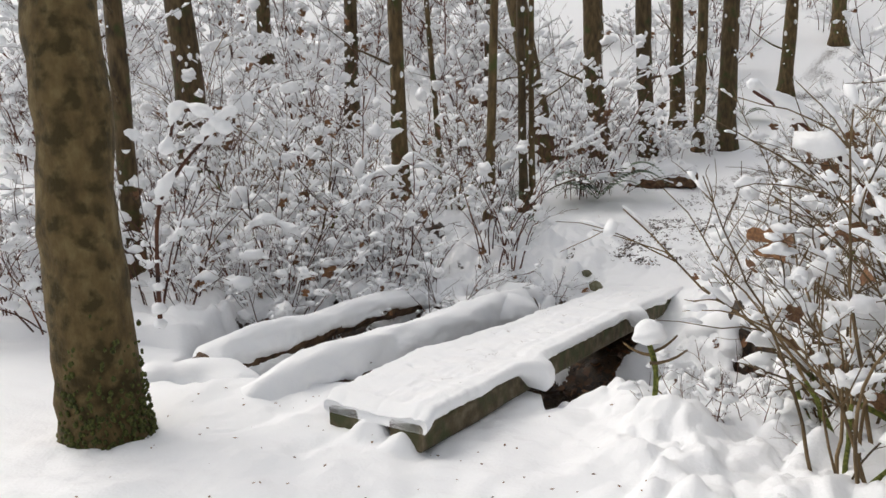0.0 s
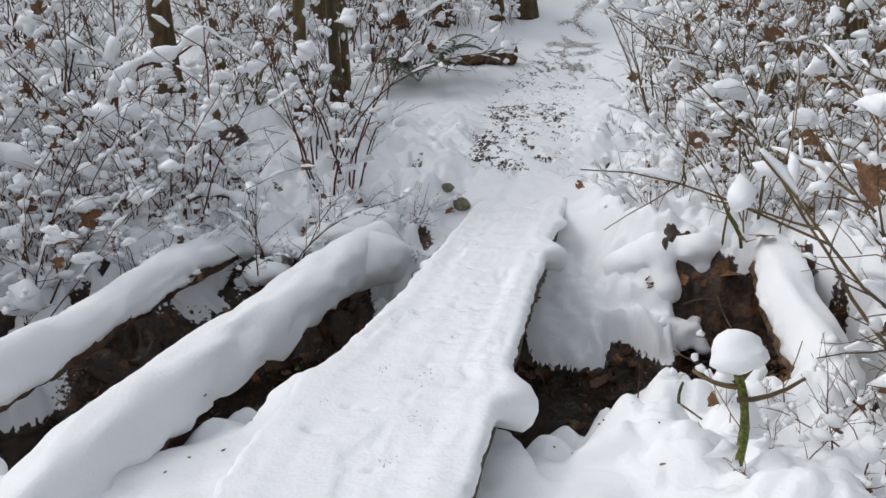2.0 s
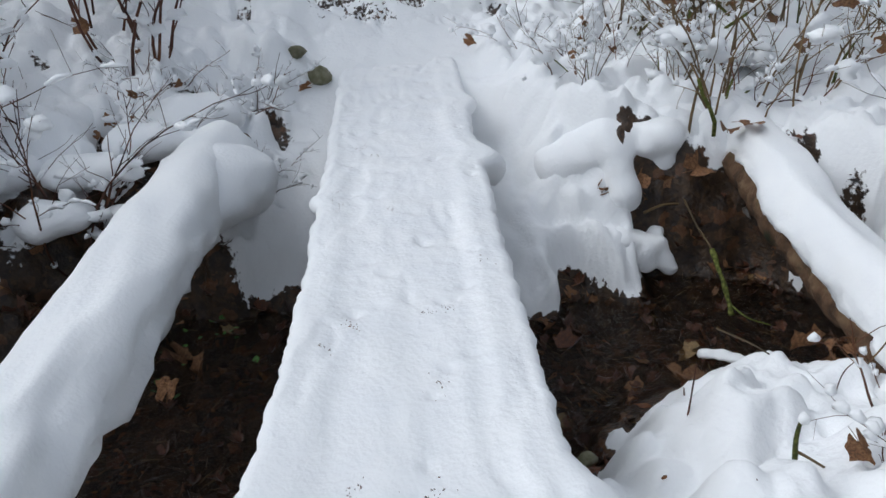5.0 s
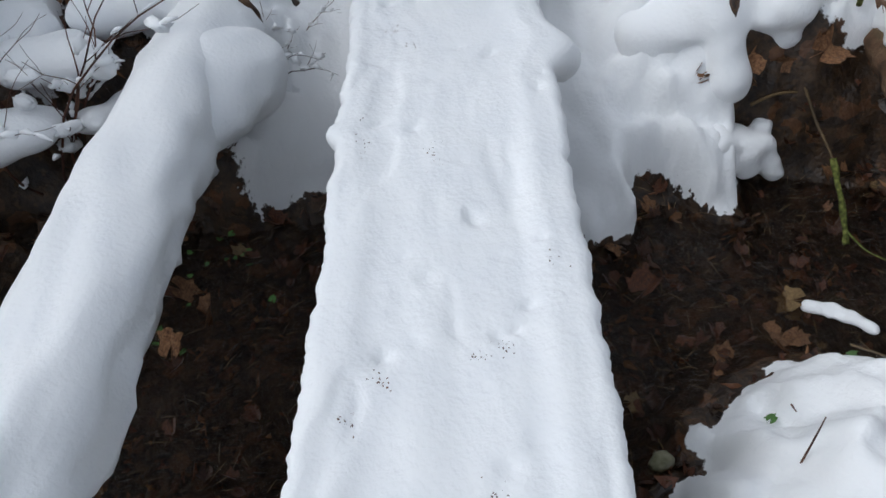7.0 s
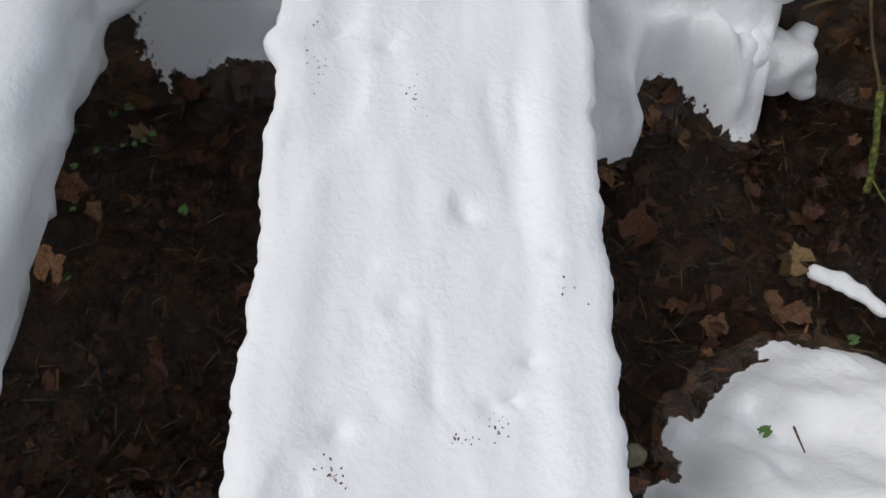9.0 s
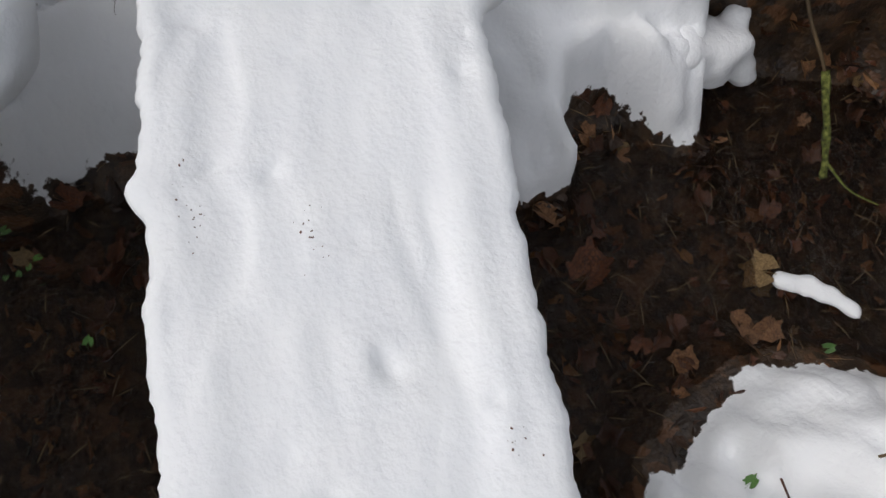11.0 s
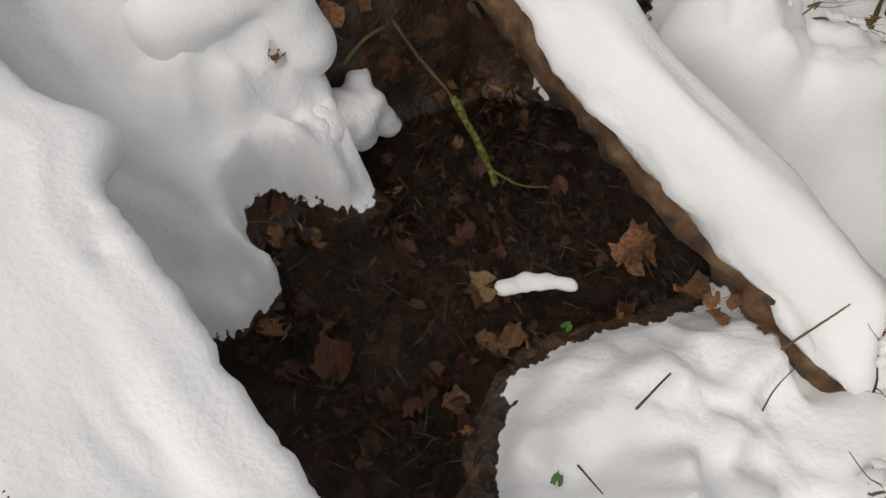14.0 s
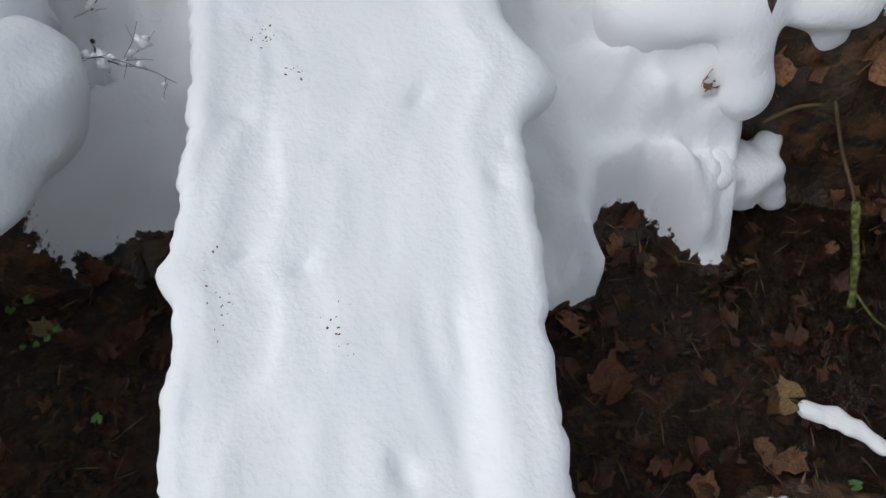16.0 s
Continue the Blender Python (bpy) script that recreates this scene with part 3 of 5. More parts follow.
    g.add(v.reshape(-1, 3), f + under + [list(range(mm)), [(nn - 1) * mm + j for j in range(mm)][::-1]])
    part("snow", g.mesh("bridge_snow", SNOW), top, "white snow blanket with drip pits")
    bits = Geo()
    for _ in range(26):
        ci, cj = prng.integers(10, nn - 10), prng.integers(10, mm - 10)
        for _ in range(prng.integers(1, 20)):
            q = v[min(nn - 1, max(0, ci + int(prng.normal(0, 2)))), min(mm - 8, max(8, cj + int(prng.normal(0, 1.6))))] + np.r_[prng.normal(0, 0.004, 2), 0.0]
            r = prng.uniform(0.0006, 0.0024)
            bits.blob(q, (r * prng.uniform(1, 2.2), r, r), 1, 0.5, int(prng.integers(999)), prng.uniform(0, 3))
    tagged(new("debris", bits.mesh("debris", WETLEAF)), "dark needle and bark crumbs on the bridge snow", "litter", kind="stuff")
    return top


build_bridge()


def build_log(label, line, bark_r, snow_r, lift, seed, flare=0.0, mat=LOGBARK):
    top = thing("fallen_log", label, "log", group="logs across the creek")
    p = curve(line, 70)
    g = Geo()
    taper = np.linspace(1 + flare, 1 - flare, len(p))
    g.tube(p, bark_r * taper, 14, True, 0.16, seed)
    part("bark", g.mesh("log_bark_mesh", mat), top, "brown peeling bark")
    g = Geo()
    n, m = 150, 22
    q = curve(line, n)
    d = np.gradient(q, axis=0)
    d /= np.linalg.norm(d, axis=1)[:, None]
    side = np.cross(d, (0, 0, 1))
    side /= np.linalg.norm(side, axis=1)[:, None]
    s = np.concatenate([[0], np.cumsum(np.linalg.norm(np.diff(q, axis=0), axis=1))])
    ang = np.linspace(-25, 205, m)
    S, A = np.repeat(s[:, None], m, 1), np.repeat(ang[None], n, 0)
    end = np.minimum(1, np.sqrt(np.clip(np.minimum(s, s[-1] - s) / 0.12, 0, 1)))[:, None]
    rr = snow_r * (1 + 0.34 * fbm(S, A / 90, 1.8, 3, seed + 7) + 0.2 * fbm(S, A / 60, 8, 3, seed + 9) * smooth(55, 95, np.abs(A - 90))) * (0.12 + 0.88 * end)
    hang = 26 * fbm(S, S * 0, 5, 4, seed + 11)
    A2 = np.where(A < 90, 90 - (90 - A) * (1 + hang / 115), 90 + (A - 90) * (1 + hang / 115))
    ca, sa = np.cos(np.radians(A2)), np.sin(np.radians(A2))
    v = q[:, None, :] + side[:, None, :] * (ca * rr)[:, :, None] + np.array([0, 0, 1.0])[None, None] * (sa * rr * 0.95 + lift)[:, :, None]
    f = [[i * m + j, (i + 1) * m + j, (i + 1) * m + j + 1, i * m + j + 1] for i in range(n - 1) for j in range(m - 1)]
    f += [[i * m + m - 1, (i + 1) * m + m - 1, (i + 1) * m, i * m] for i in range(n - 1)]
    f += [list(range(m)), [(n - 1) * m + j for j in range(m)][::-1]]
    g.add(v.reshape(-1, 3), f)
    part("snow", g.mesh("log_snow", SNOW), top, "thick rounded snow")
    return top


build_log("peeling brown log spanning the creek, thick with snow", [(-1.75, 5.3, 0.02), (-1.5, 5.8, 0.08), (-1.13, 6.5, 0.12), (-0.78, 7.3, 0.14), (-0.35, 8.2, 0.12)], 0.12, 0.158, 0.03, 3, 0.1)
build_log("thick log fully wrapped in smooth snow beside the footbridge", [(-1.15, 4.6, -0.14), (-0.79, 5.3, -0.02), (-0.35, 6.1, 0.02), (0.2, 7.05, 0.04), (0.48, 7.5, 0.06), (0.8, 8.0, 0.04)], 0.14, 0.195, 0.035, 14, -0.04)
build_log("bare-sided log leaning down the far bank with a snow ridge", [(3.85, 7.75, 0.12), (3.37, 6.75, -0.01), (3.03, 6.1, -0.08), (2.75, 5.5, -0.14), (2.45, 4.85, -0.22)], 0.15, 0.155, 0.1, 25, 0.05)


# ---- trees ----
def build_tree(x, y, r, tall, lean, seed, label, mat, sides=12, base=None):
    z0 = height(x, y) - 0.12 if base is None else base
    top = thing("tree", label, "tree", pose(x, y, z0), "forest trees")
    g = Geo()
    n = 60 if sides > 20 else 26
    t = np.linspace(0, 1, n)
    trng = np.random.default_rng(seed)
    bend = 0.12 * r * 4
    pts = np.c_[lean[0] * t * tall + bend * fbm(t, t * 0, 3, 3, seed), lean[1] * t * tall + bend * fbm(t, t * 0 + 4, 3, 3, seed), t * tall]
    rad = r * (1 - 0.35 * t) * (1 + 0.6 * np.exp(-t * tall / 0.3))
    g.tube(pts, rad, sides, True, 0.1, seed)
    part("trunk", g.mesh("trunk", mat), top)
    sn = Geo()
    for k in range(0 if sides > 20 else int(14 + 90 * r)):
        q = trng.uniform(0.02, 0.8)
        i = q * (n - 1)
        c = pts[int(i)] + (pts[min(int(i) + 1, n - 1)] - pts[int(i)]) * (i % 1)
        a = trng.uniform(-2.6, 1.2)
        rr = rad[int(i)] * 0.97
        s = trng.uniform(0.012, 0.05) * (0.6 + 2.5 * r)
        sn.blob(c + np.array([math.cos(a) * rr, math.sin(a) * rr, 0]), (s, s, s * trng.uniform(0.8, 1.8)), 1, 0.3, seed + k)
    if sn.v:
        tagged(part("snow", sn.mesh("trunk_snow", SNOW), top, "stuck snow clumps"), kind="stuff")
    for k in range(0 if sides > 20 else trng.integers(3, 6)):
        b = Geo()
        q = trng.uniform(0.15, 0.85)
        c = pts[int(q * (n - 1))]
        a = trng.uniform(0, 6.28)
        le = trng.uniform(0.6, 1.8)
        tt = np.linspace(0, 1, 8)
        bp = np.c_[c[0] + math.cos(a) * tt * le, c[1] + math.sin(a) * tt * le, c[2] + 0.5 * le * tt ** 1.5 + 0.08 * fbm(tt, tt * 0, 4, 2, seed + k)]
        b.tube(bp, np.linspace(0.16 * r + 0.004, 0.004, 8), 5)
        part("branch", b.mesh("branch", mat), top)
    return top


build_tree(*TREE, 0.25, 7.5, (-0.048, 0.0), 1, "mossy grey-brown alder trunk standing in snow beside the creek", ALDER, 28, -0.45)


def trunk_moss():
    """Moss that climbs the foot of the big trunk, and the snow heaped round it."""
    g = Geo()
    mr = np.random.default_rng(8)
    for k in range(650):
        a, z = mr.uniform(-3.3, 0.6), 0.26 + 0.95 * mr.beta(0.8, 2.6)
        r = 0.25 * (1 + 0.6 * math.exp(-z / 0.3)) * 0.955
        s = mr.uniform(0.004, 0.018)
        g.blob((TREE[0] - 0.048 * z + math.cos(a) * r, TREE[1] + math.sin(a) * r, -0.45 + z), (s, s, s * 1.4), 1, 0.4, k)
    return tagged(new("trunk_moss", g.mesh("trunk_moss", MOSS)), "olive moss tufts on the foot of the alder trunk", "moss", kind="stuff")


trunk_moss()
TREES = [  # x, y, radius, height, lean
    (-5.37, 13.79, 0.279, 10, (-0.02, 0)), (-1.08, 11.43, 0.126, 9, (0.005, 0)), (-0.53, 12.24, 0.0465, 8, (-0.05, 0)), (0.32, 10.07, 0.0651, 8, (0.04, 0)), (0.77, 11.25, 0.0651, 8, (0.0, 0)), (0.90, 11.35, 0.0465, 8, (0.01, 0)),
    (1.27, 17.83, 0.251, 11, (-0.17, 0)), (2.57, 17.76, 0.223, 11, (-0.07, 0)), (3.56, 17.84, 0.186, 11, (-0.01, 0)), (4.59, 19.72, 0.177, 11, (0, 0)), (4.69, 17.95, 0.121, 11, (0.04, 0)), (5.42, 18.12, 0.205, 11, (0.01, 0)),
    (-3.90, 8.60, 0.121, 9, (-0.03, 0)), (7.99, 22.24, 0.186, 11, (0.06, 0)), (-0.04, 20.92, 0.167, 11, (0.02, 0)), (8.30, 13.92, 0.149, 10, (0.03, 0)), (10.66, 17.36, 0.186, 10, (0.02, 0)), (-8.83, 15.30, 0.233, 11, (0, 0)),
    (-3.56, 19.61, 0.186, 11, (0.02, 0)), (11.07, 26.79, 0.233, 12, (0, 0)), (3.45, 27.86, 0.233, 12, (0, 0)), (-7.49, 24.82, 0.233, 12, (0, 0)), (5.79, 9.24, 0.093, 9, (0.05, 0.02)), (6.65, 9.99, 0.112, 9, (-0.02, 0)),
]
for i, (x, y, r, tall, lean) in enumerate(TREES):
    build_tree(x, y, r, tall, lean, 20 + i, "slender mossy brown tree trunk dusted with clinging snow", BARK)


# ---- leaves ----
def leaf_geo(seed, curl=0.95, lobes=5):
    lr = np.random.default_rng(seed)
    n = 40
    th = np.linspace(-math.pi * 0.88, math.pi * 0.88, n)
    tips = np.linspace(-2.1, 2.1, lobes)
    r = np.full(n, 0.72)
    for k, c in enumerate(tips):
        size = (0.75, 0.95, 1.05, 0.95, 0.75)[k % 5] * lr.uniform(0.85, 1.1)
        r = np.maximum(r, size * np.exp(-(np.abs(th - c) / 0.5) ** 1.5) + 0.06 * np.cos(9 * (th - c)) * (np.abs(th - c) < 0.5))
    r = r * (1 + 0.22 * fbm(th, th * 0 + seed, 1.6, 3, seed)) * np.where(np.abs(th - lr.uniform(-2, 2)) < lr.uniform(0, 0.5), 0.75, 1.0)
    x, y = r * np.cos(th), r * np.sin(th) * lr.uniform(0.75, 1.0)
    g = Geo()
    a, b = lr.uniform(-1, 1), lr.uniform(-1, 1)
    def bend(px, py):
        return curl * (0.5 * a * px * px + 0.6 * b * py * py + 0.5 * np.abs(py)) + 0.05 * np.sin(5 * px + seed) * np.cos(4 * py)
    v = [(0, 0, 0)] + [(p * 0.5, q * 0.5, float(bend(p * 0.5, q * 0.5))) for p, q in zip(x, y)] + [(p, q, float(bend(p, q))) for p, q in zip(x, y)]
    f = [[0, i, i + 1] for i in range(1, n)] + [[i, n + i, n + i + 1, i + 1] for i in range(1, n)]
    g.add(v, f)
    t = np.linspace(0, 1, 4)
    g.tube(np.c_[-0.9 * t, 0.1 * a * t * t, 0.12 * b * t], np.linspace(0.025, 0.015, 4), 3)
    return g


LEAVES = [leaf_geo(k).mesh("leaf", LEAF) for k in range(4)]
WETS = [leaf_geo(10 + k, 1.5, (5, 3, 5, 4, 3, 5, 3, 4)[k]).mesh("leaf", WETLEAF) for k in range(8)]
PALES = [leaf_geo(20 + k, 0.3).mesh("leaf", PALELEAF) for k in range(2)]


# ---- shrubs ----
def arc(start, direction, length, droop, n, wander, r):
    p, d = np.array(start, float), np.array(direction, float)
    pts = [p.copy()]
    for _ in range(n):
        d = d + r.normal(0, wander, 3)
        d[2] -= droop
        d /= np.linalg.norm(d)
        p = p + d * length / n
        pts.append(p.copy())
    return np.array(pts)


def shrub(name, label, seed, stems, tall, spread, thick, mat, twigs=6, clumps=40, clump_size=0.05, leaves=3, moss=False, leaf_size=0.09, lean=(0, 0)):
    """A leafless shrub, a part for its stems, for its snow and for each dead leaf."""
    r = np.random.default_rng(seed)
    top = thing(name, label, "shrub", None, "leafless shrubs")
    sn, spots = Geo(), []
    for k in range(stems):
        g = Geo()
        a, tilt = r.uniform(0, 6.28), min(abs(r.normal(0, spread)), 0.6)
        d = (math.cos(a) * math.sin(tilt) + lean[0], math.sin(a) * math.sin(tilt) + lean[1], math.cos(tilt))
        q = r.uniform(0, 0.22) ** 0.8
        le = tall * r.uniform(0.45, 1.05)
        pts = arc((math.cos(a) * q, math.sin(a) * q, -0.1), d, le, 0.03, 11, 0.12, r)
        t0 = thick * r.uniform(0.6, 1.2)
        g.tube(pts, np.linspace(t0, t0 * 0.28, len(pts)), 4, False)
        if moss and k % 4 == 0:
            mg = Geo()
            mg.tube(pts[:5], np.linspace(t0 * 1.5, t0 * 1.1, 5), 7, True, 0.35, seed + k)
            part("moss", mg.mesh("stem_moss", MOSS), top, "bright green moss sleeve")
        chains = [(pts, t0 * 0.6)]
        for j in range(twigs):
            i = r.integers(3, len(pts) - 1)
            b = r.uniform(0, 6.28)
            d2 = (pts[i + 1 if i + 1 < len(pts) else i] - pts[i - 1])
            d2 = d2 / np.linalg.norm(d2) * 0.7 + np.array([math.cos(b), math.sin(b), r.uniform(-0.1, 0.5)]) * 0.75
            tw = arc(pts[i], d2 / np.linalg.norm(d2), le * r.uniform(0.14, 0.42), 0.02, 5, 0.13, r)
            g.tube(tw, np.linspace(t0 * 0.42, t0 * 0.18, len(tw)), 3, False)
            chains.append((tw, t0 * 0.3))
            if r.random() < 0.5:
                s3 = arc(tw[3], (tw[4] - tw[3]) / np.linalg.norm(tw[4] - tw[3]) + r.normal(0, 0.6, 3), le * 0.13, 0.02, 3, 0.15, r)
                g.tube(s3, [t0 * 0.25, t0 * 0.2, t0 * 0.17, t0 * 0.15], 3, False)
        part("stem", g.mesh("stem", mat), top)
        for ch, rad in chains:
            d3 = np.diff(ch, axis=0)
            fl = np.abs(d3[:, 2]) / (np.linalg.norm(d3, axis=1) + 1e-9)
            for i in range(len(d3)):
                if fl[i] < 0.7 and r.random() < 0.32:
                    up = rad + 0.008
                    w = r.uniform(0.6, 1.5) * clump_size * 0.28
                    sn.tube([ch[i] + (0, 0, up), (ch[i] + ch[i + 1]) / 2 + (0, 0, up + w * 0.5), ch[i + 1] + (0, 0, up)], [w * 0.5, w, w * 0.4], 5)
            spots.append(ch)
    for k in range(clumps):
        ch = spots[r.integers(len(spots))]
        i = r.integers(1, len(ch))
        s = clump_size * r.uniform(0.5, 1.0) * (1.6 if r.random() < 0.12 else 1.0)
        c = ch[i] + (0, 0, s * 0.35)
        sn.blob(c, (s * r.uniform(0.8, 1.7), s * r.uniform(0.6, 1.0), s * r.uniform(0.6, 1.1)), 2 if s > 0.05 else 1, 0.9, seed * 7 + k, r.uniform(0, 3.1), 0.3)
    tagged(part("snow", sn.mesh("shrub_snow", SNOW), top, "clinging snow clumps"), kind="stuff")
    for k in range(leaves):
        ch = spots[r.integers(len(spots))]
        ob = part("leaf", LEAVES[r.integers(4)], top, "curled brown dead leaf")
        s = leaf_size * r.uniform(0.6, 1.2)
        p = ch[r.integers(2, len(ch))]
        ob.matrix_basis = pose(p[0], p[1], p[2] - s * 0.5, r.uniform(50, 120), r.uniform(-40, 40), r.uniform(0, 360)) @ Matrix.Scale(s, 4)
    return top


THICKET = "leafless dark-stemmed shrub holding clumps of snow"
kinds = [shrub("shrub", THICKET, 100 + k, 10, 1.5 + 0.25 * k, 0.36, 0.011, TWIG, 6, 44, 0.07, 3) for k in range(5)]
kinds += [shrub("shrub", "reddish twiggy shrub bent under snow", 120 + k, 12, 1.2 + 0.3 * k, 0.55, 0.0088, TWIG, 6, 46, 0.075, 4) for k in range(3)]
tans = [shrub("shrub", "tan-stemmed shrub with curled brown leaves and snow", 140 + k, 11, 1.35 + 0.25 * k, 0.27, 0.0105, TAN, 7, 34, 0.06, 5, True, 0.12) for k in range(4)]


def plant(src, x, y, scale=1.0, turn=0.0, dz=0.0):
    m = pose(x, y, height(x, y) - 0.03 + dz, 0, 0, turn) @ Matrix.Scale(scale, 4)
    ob = copy_thing(src, m)
    ob.scale = (scale,) * 3
    return ob


srng = np.random.default_rng(11)


def scatter(sources, count, x0, x1, y0, y1, lo, hi, gap, keep_path=1.0):
    done = []
    for _ in range(count * 12):
        if len(done) >= count:
            break
        x, y = site(srng.uniform(x0, x1), srng.uniform(y0, y1))
        if float(to_path(np.array([x]), np.array([y]))[0]) < keep_path or any(math.hypot(x - a, y - b) < gap for a, b in done):
            continue
        z = height(x, y)
        if z < -0.35:
            continue
        done.append((x, y))
        plant(sources[srng.integers(len(sources))], x, y, srng.uniform(lo, hi), srng.uniform(0, 360))


# thicket beyond the creek, on both sides of the path
scatter(kinds + kinds + tans, 21, -5.0, 1.3, 9.0, 12.5, 0.8, 1.25, 0.5, 1.3)
scatter(kinds, 12, -3.6, 0.1, 7.9, 8.9, 0.35, 0.7, 0.3, 1.3)
scatter(kinds, 12, -7.0, -1.6, 6.9, 9.2, 0.75, 1.1, 0.5)
scatter(kinds + kinds + tans, 20, -8.0, 3.4, 12.8, 18.0, 1.0, 1.6, 0.6, 1.3)
scatter(kinds, 40, -14.0, 3.0, 18.0, 30.0, 1.3, 2.2, 1.0, 1.3)
scatter(kinds, 22, 6.5, 20.0, 19.0, 32.0, 1.1, 2.0, 1.0, 1.2)
scatter(kinds, 9, 3.0, 7.5, 17.6, 20.0, 0.6, 0.9, 0.6, 1.2)
scatter(tans, 20, 4.4, 9.0, 6.8, 13.0, 0.9, 1.4, 0.6, 1.5)
scatter(kinds, 10, 6.5, 12.0, 10.0, 17.0, 0.9, 1.4, 0.6, 1.5)
scatter(tans, 7, 3.3, 5.2, 6.4, 8.6, 0.7, 1.0, 0.5, 1.0)
# the bush on the near bank
for i, (x, y, s, a) in enumerate([(2.73, 4.56, 0.9, 0), (2.71, 4.28, 1.25, 80), (3.24, 4.62, 1.25, 190), (2.76, 3.82, 1.1, 250), (3.17, 3.86, 1.3, 300), (3.74, 4.76, 1.2, 30), (3.80, 4.11, 1.3, 100), (2.94, 3.46, 1.2, 40)]):
    plant(tans[i % 4], x, y, s, a)
for i, (x, y, s, a) in enumerate([(3.75, 5.5, 0.5, 0), (4.1, 5.75, 0.6, 90), (3.9, 5.05, 0.55, 200), (4.5, 5.4, 0.7, 280), (3.35, 7.3, 0.45, 60), (2.85, 7.55, 0.3, 130), (2.2, 3.2, 0.9, 150), (3.0, 2.9, 1.1, 10)]):
    plant(tans[(i + 1) % 4], x, y, s, a)
for src in kinds + tans:
    src.matrix_world = pose(srng.uniform(-12, -8), srng.uniform(13, 18), 0)
    src.location.z = height(src.location.x, src.location.y)


# ---- fallen leaves and litter along the creek ----
frng = np.random.default_rng(5)


def drop_leaf(x, y, size, meshes, label, turn=None, tip=14, dz=0.012):
    z = max(height(x, y), WATER_Z) + dz
    ob = new("fallen_leaf", meshes[frng.integers(len(meshes))])
    ob.matrix_world = pose(x, y, z, frng.normal(0, tip), frng.normal(0, tip), frng.uniform(0, 360) if turn is None else turn) @ Matrix.Scale(size, 4)
    return tagged(ob, label, "leaf", "fallen leaves")


made = 0
while made < 190:
    x = frng.uniform(-0.6, 3.2)
    yn, yf = np.interp(x, NEAR_BANK[:, 0], NEAR_BANK[:, 1]), np.interp(x, FAR_BANK[:, 0], FAR_BANK[:, 1])
    edge = frng.beta(0.4, 0.4)
    y = yn + (yf - yn) * (edge * 1.16 - 0.08)
    if terrain(np.array([x]), np.array([y]))[1][0] > 0.4:
        continue
    drop_leaf(x, y, frng.uniform(0.018, 0.055), WETS if frng.random() < 0.94 else PALES, "wet brown maple leaf lying in the creek", None, 14, frng.choice((0.012, -0.004, -0.02)))
    made += 1


def build_litter():
    g = Geo()
    for _ in range(700):
        x = frng.uniform(-0.8, 3.4)
        yn, yf = np.interp(x, NEAR_BANK[:, 0], NEAR_BANK[:, 1]), np.interp(x, FAR_BANK[:, 0], FAR_BANK[:, 1])
        y = yn + (yf - yn) * (frng.beta(0.6, 0.6) * 1.2 - 0.1)
        zz, cc = terrain(np.array([x]), np.array([y]))
        if cc[0] > 0.4:
            continue
        z = max(zz[0], WATER_Z) + 0.006
        a, le = frng.uniform(0, 6.28), frng.uniform(0.02, 0.09)
        d = np.array([math.cos(a), math.sin(a), frng.normal(0, 0.12)]) * le
        g.tube([(x, y, z), np.array((x, y, z)) + d * 0.5 + (0, 0, 0.004), np.array((x, y, z)) + d], [0.0012, 0.0019, 0.001], 3)
    return tagged(new("creek_litter", g.mesh("creek_litter", PALELEAF)), "straw, needles and twigs on wet creek gravel", "litter", kind="stuff")


build_litter()


# ---- snow lumps that have run together ----
def snow_mass(label, balls, seed, voxel=0.016, name="snow_mound"):
    """Overlapping lumps (x, y, z, radius, flattening) fused into one soft mass."""
    g = Geo()
    for k, (x, y, z, r, flat) in enumerate(balls):
        g.blob((x, y, z), (r, r, r * flat), 2, 0.22, seed + k)
    ob = new(name, g.mesh(name, SNOW))
    m = ob.modifiers.new("fuse", "REMESH")
    m.mode, m.voxel_size, m.use_smooth_shade = "VOXEL", voxel, True
    sm = ob.modifiers.new("soften", "SMOOTH")
    sm.factor, sm.iterations = 0.7, 26
    return tagged(ob, label, "snow")


def ridge(points, r0, r1, n, seed, spread=0.03, flat=0.8, extra=1.0):
    q = curve(points, n * 2)
    rr = np.random.default_rng(seed)
    out = [(*(p + rr.normal(0, spread, 3) * (1, 1, 0.5)), rr.uniform(r0, r1), flat) for p in q]
    out += [(*(q[rr.integers(len(q))] + rr.normal(0, 1, 3) * (r1 * 0.5, r1 * 0.5, r1 * 0.2)), rr.uniform(0.5, 0.8) * r1, flat) for _ in range(int(n * extra))]
    return out


def far_edge(x):
    return float(np.interp(x, FAR_BANK[:, 0], FAR_BANK[:, 1]))


def on_bank(x, back, up):
    y = far_edge(x) + back
    return (x, y, height(x, y) + up)


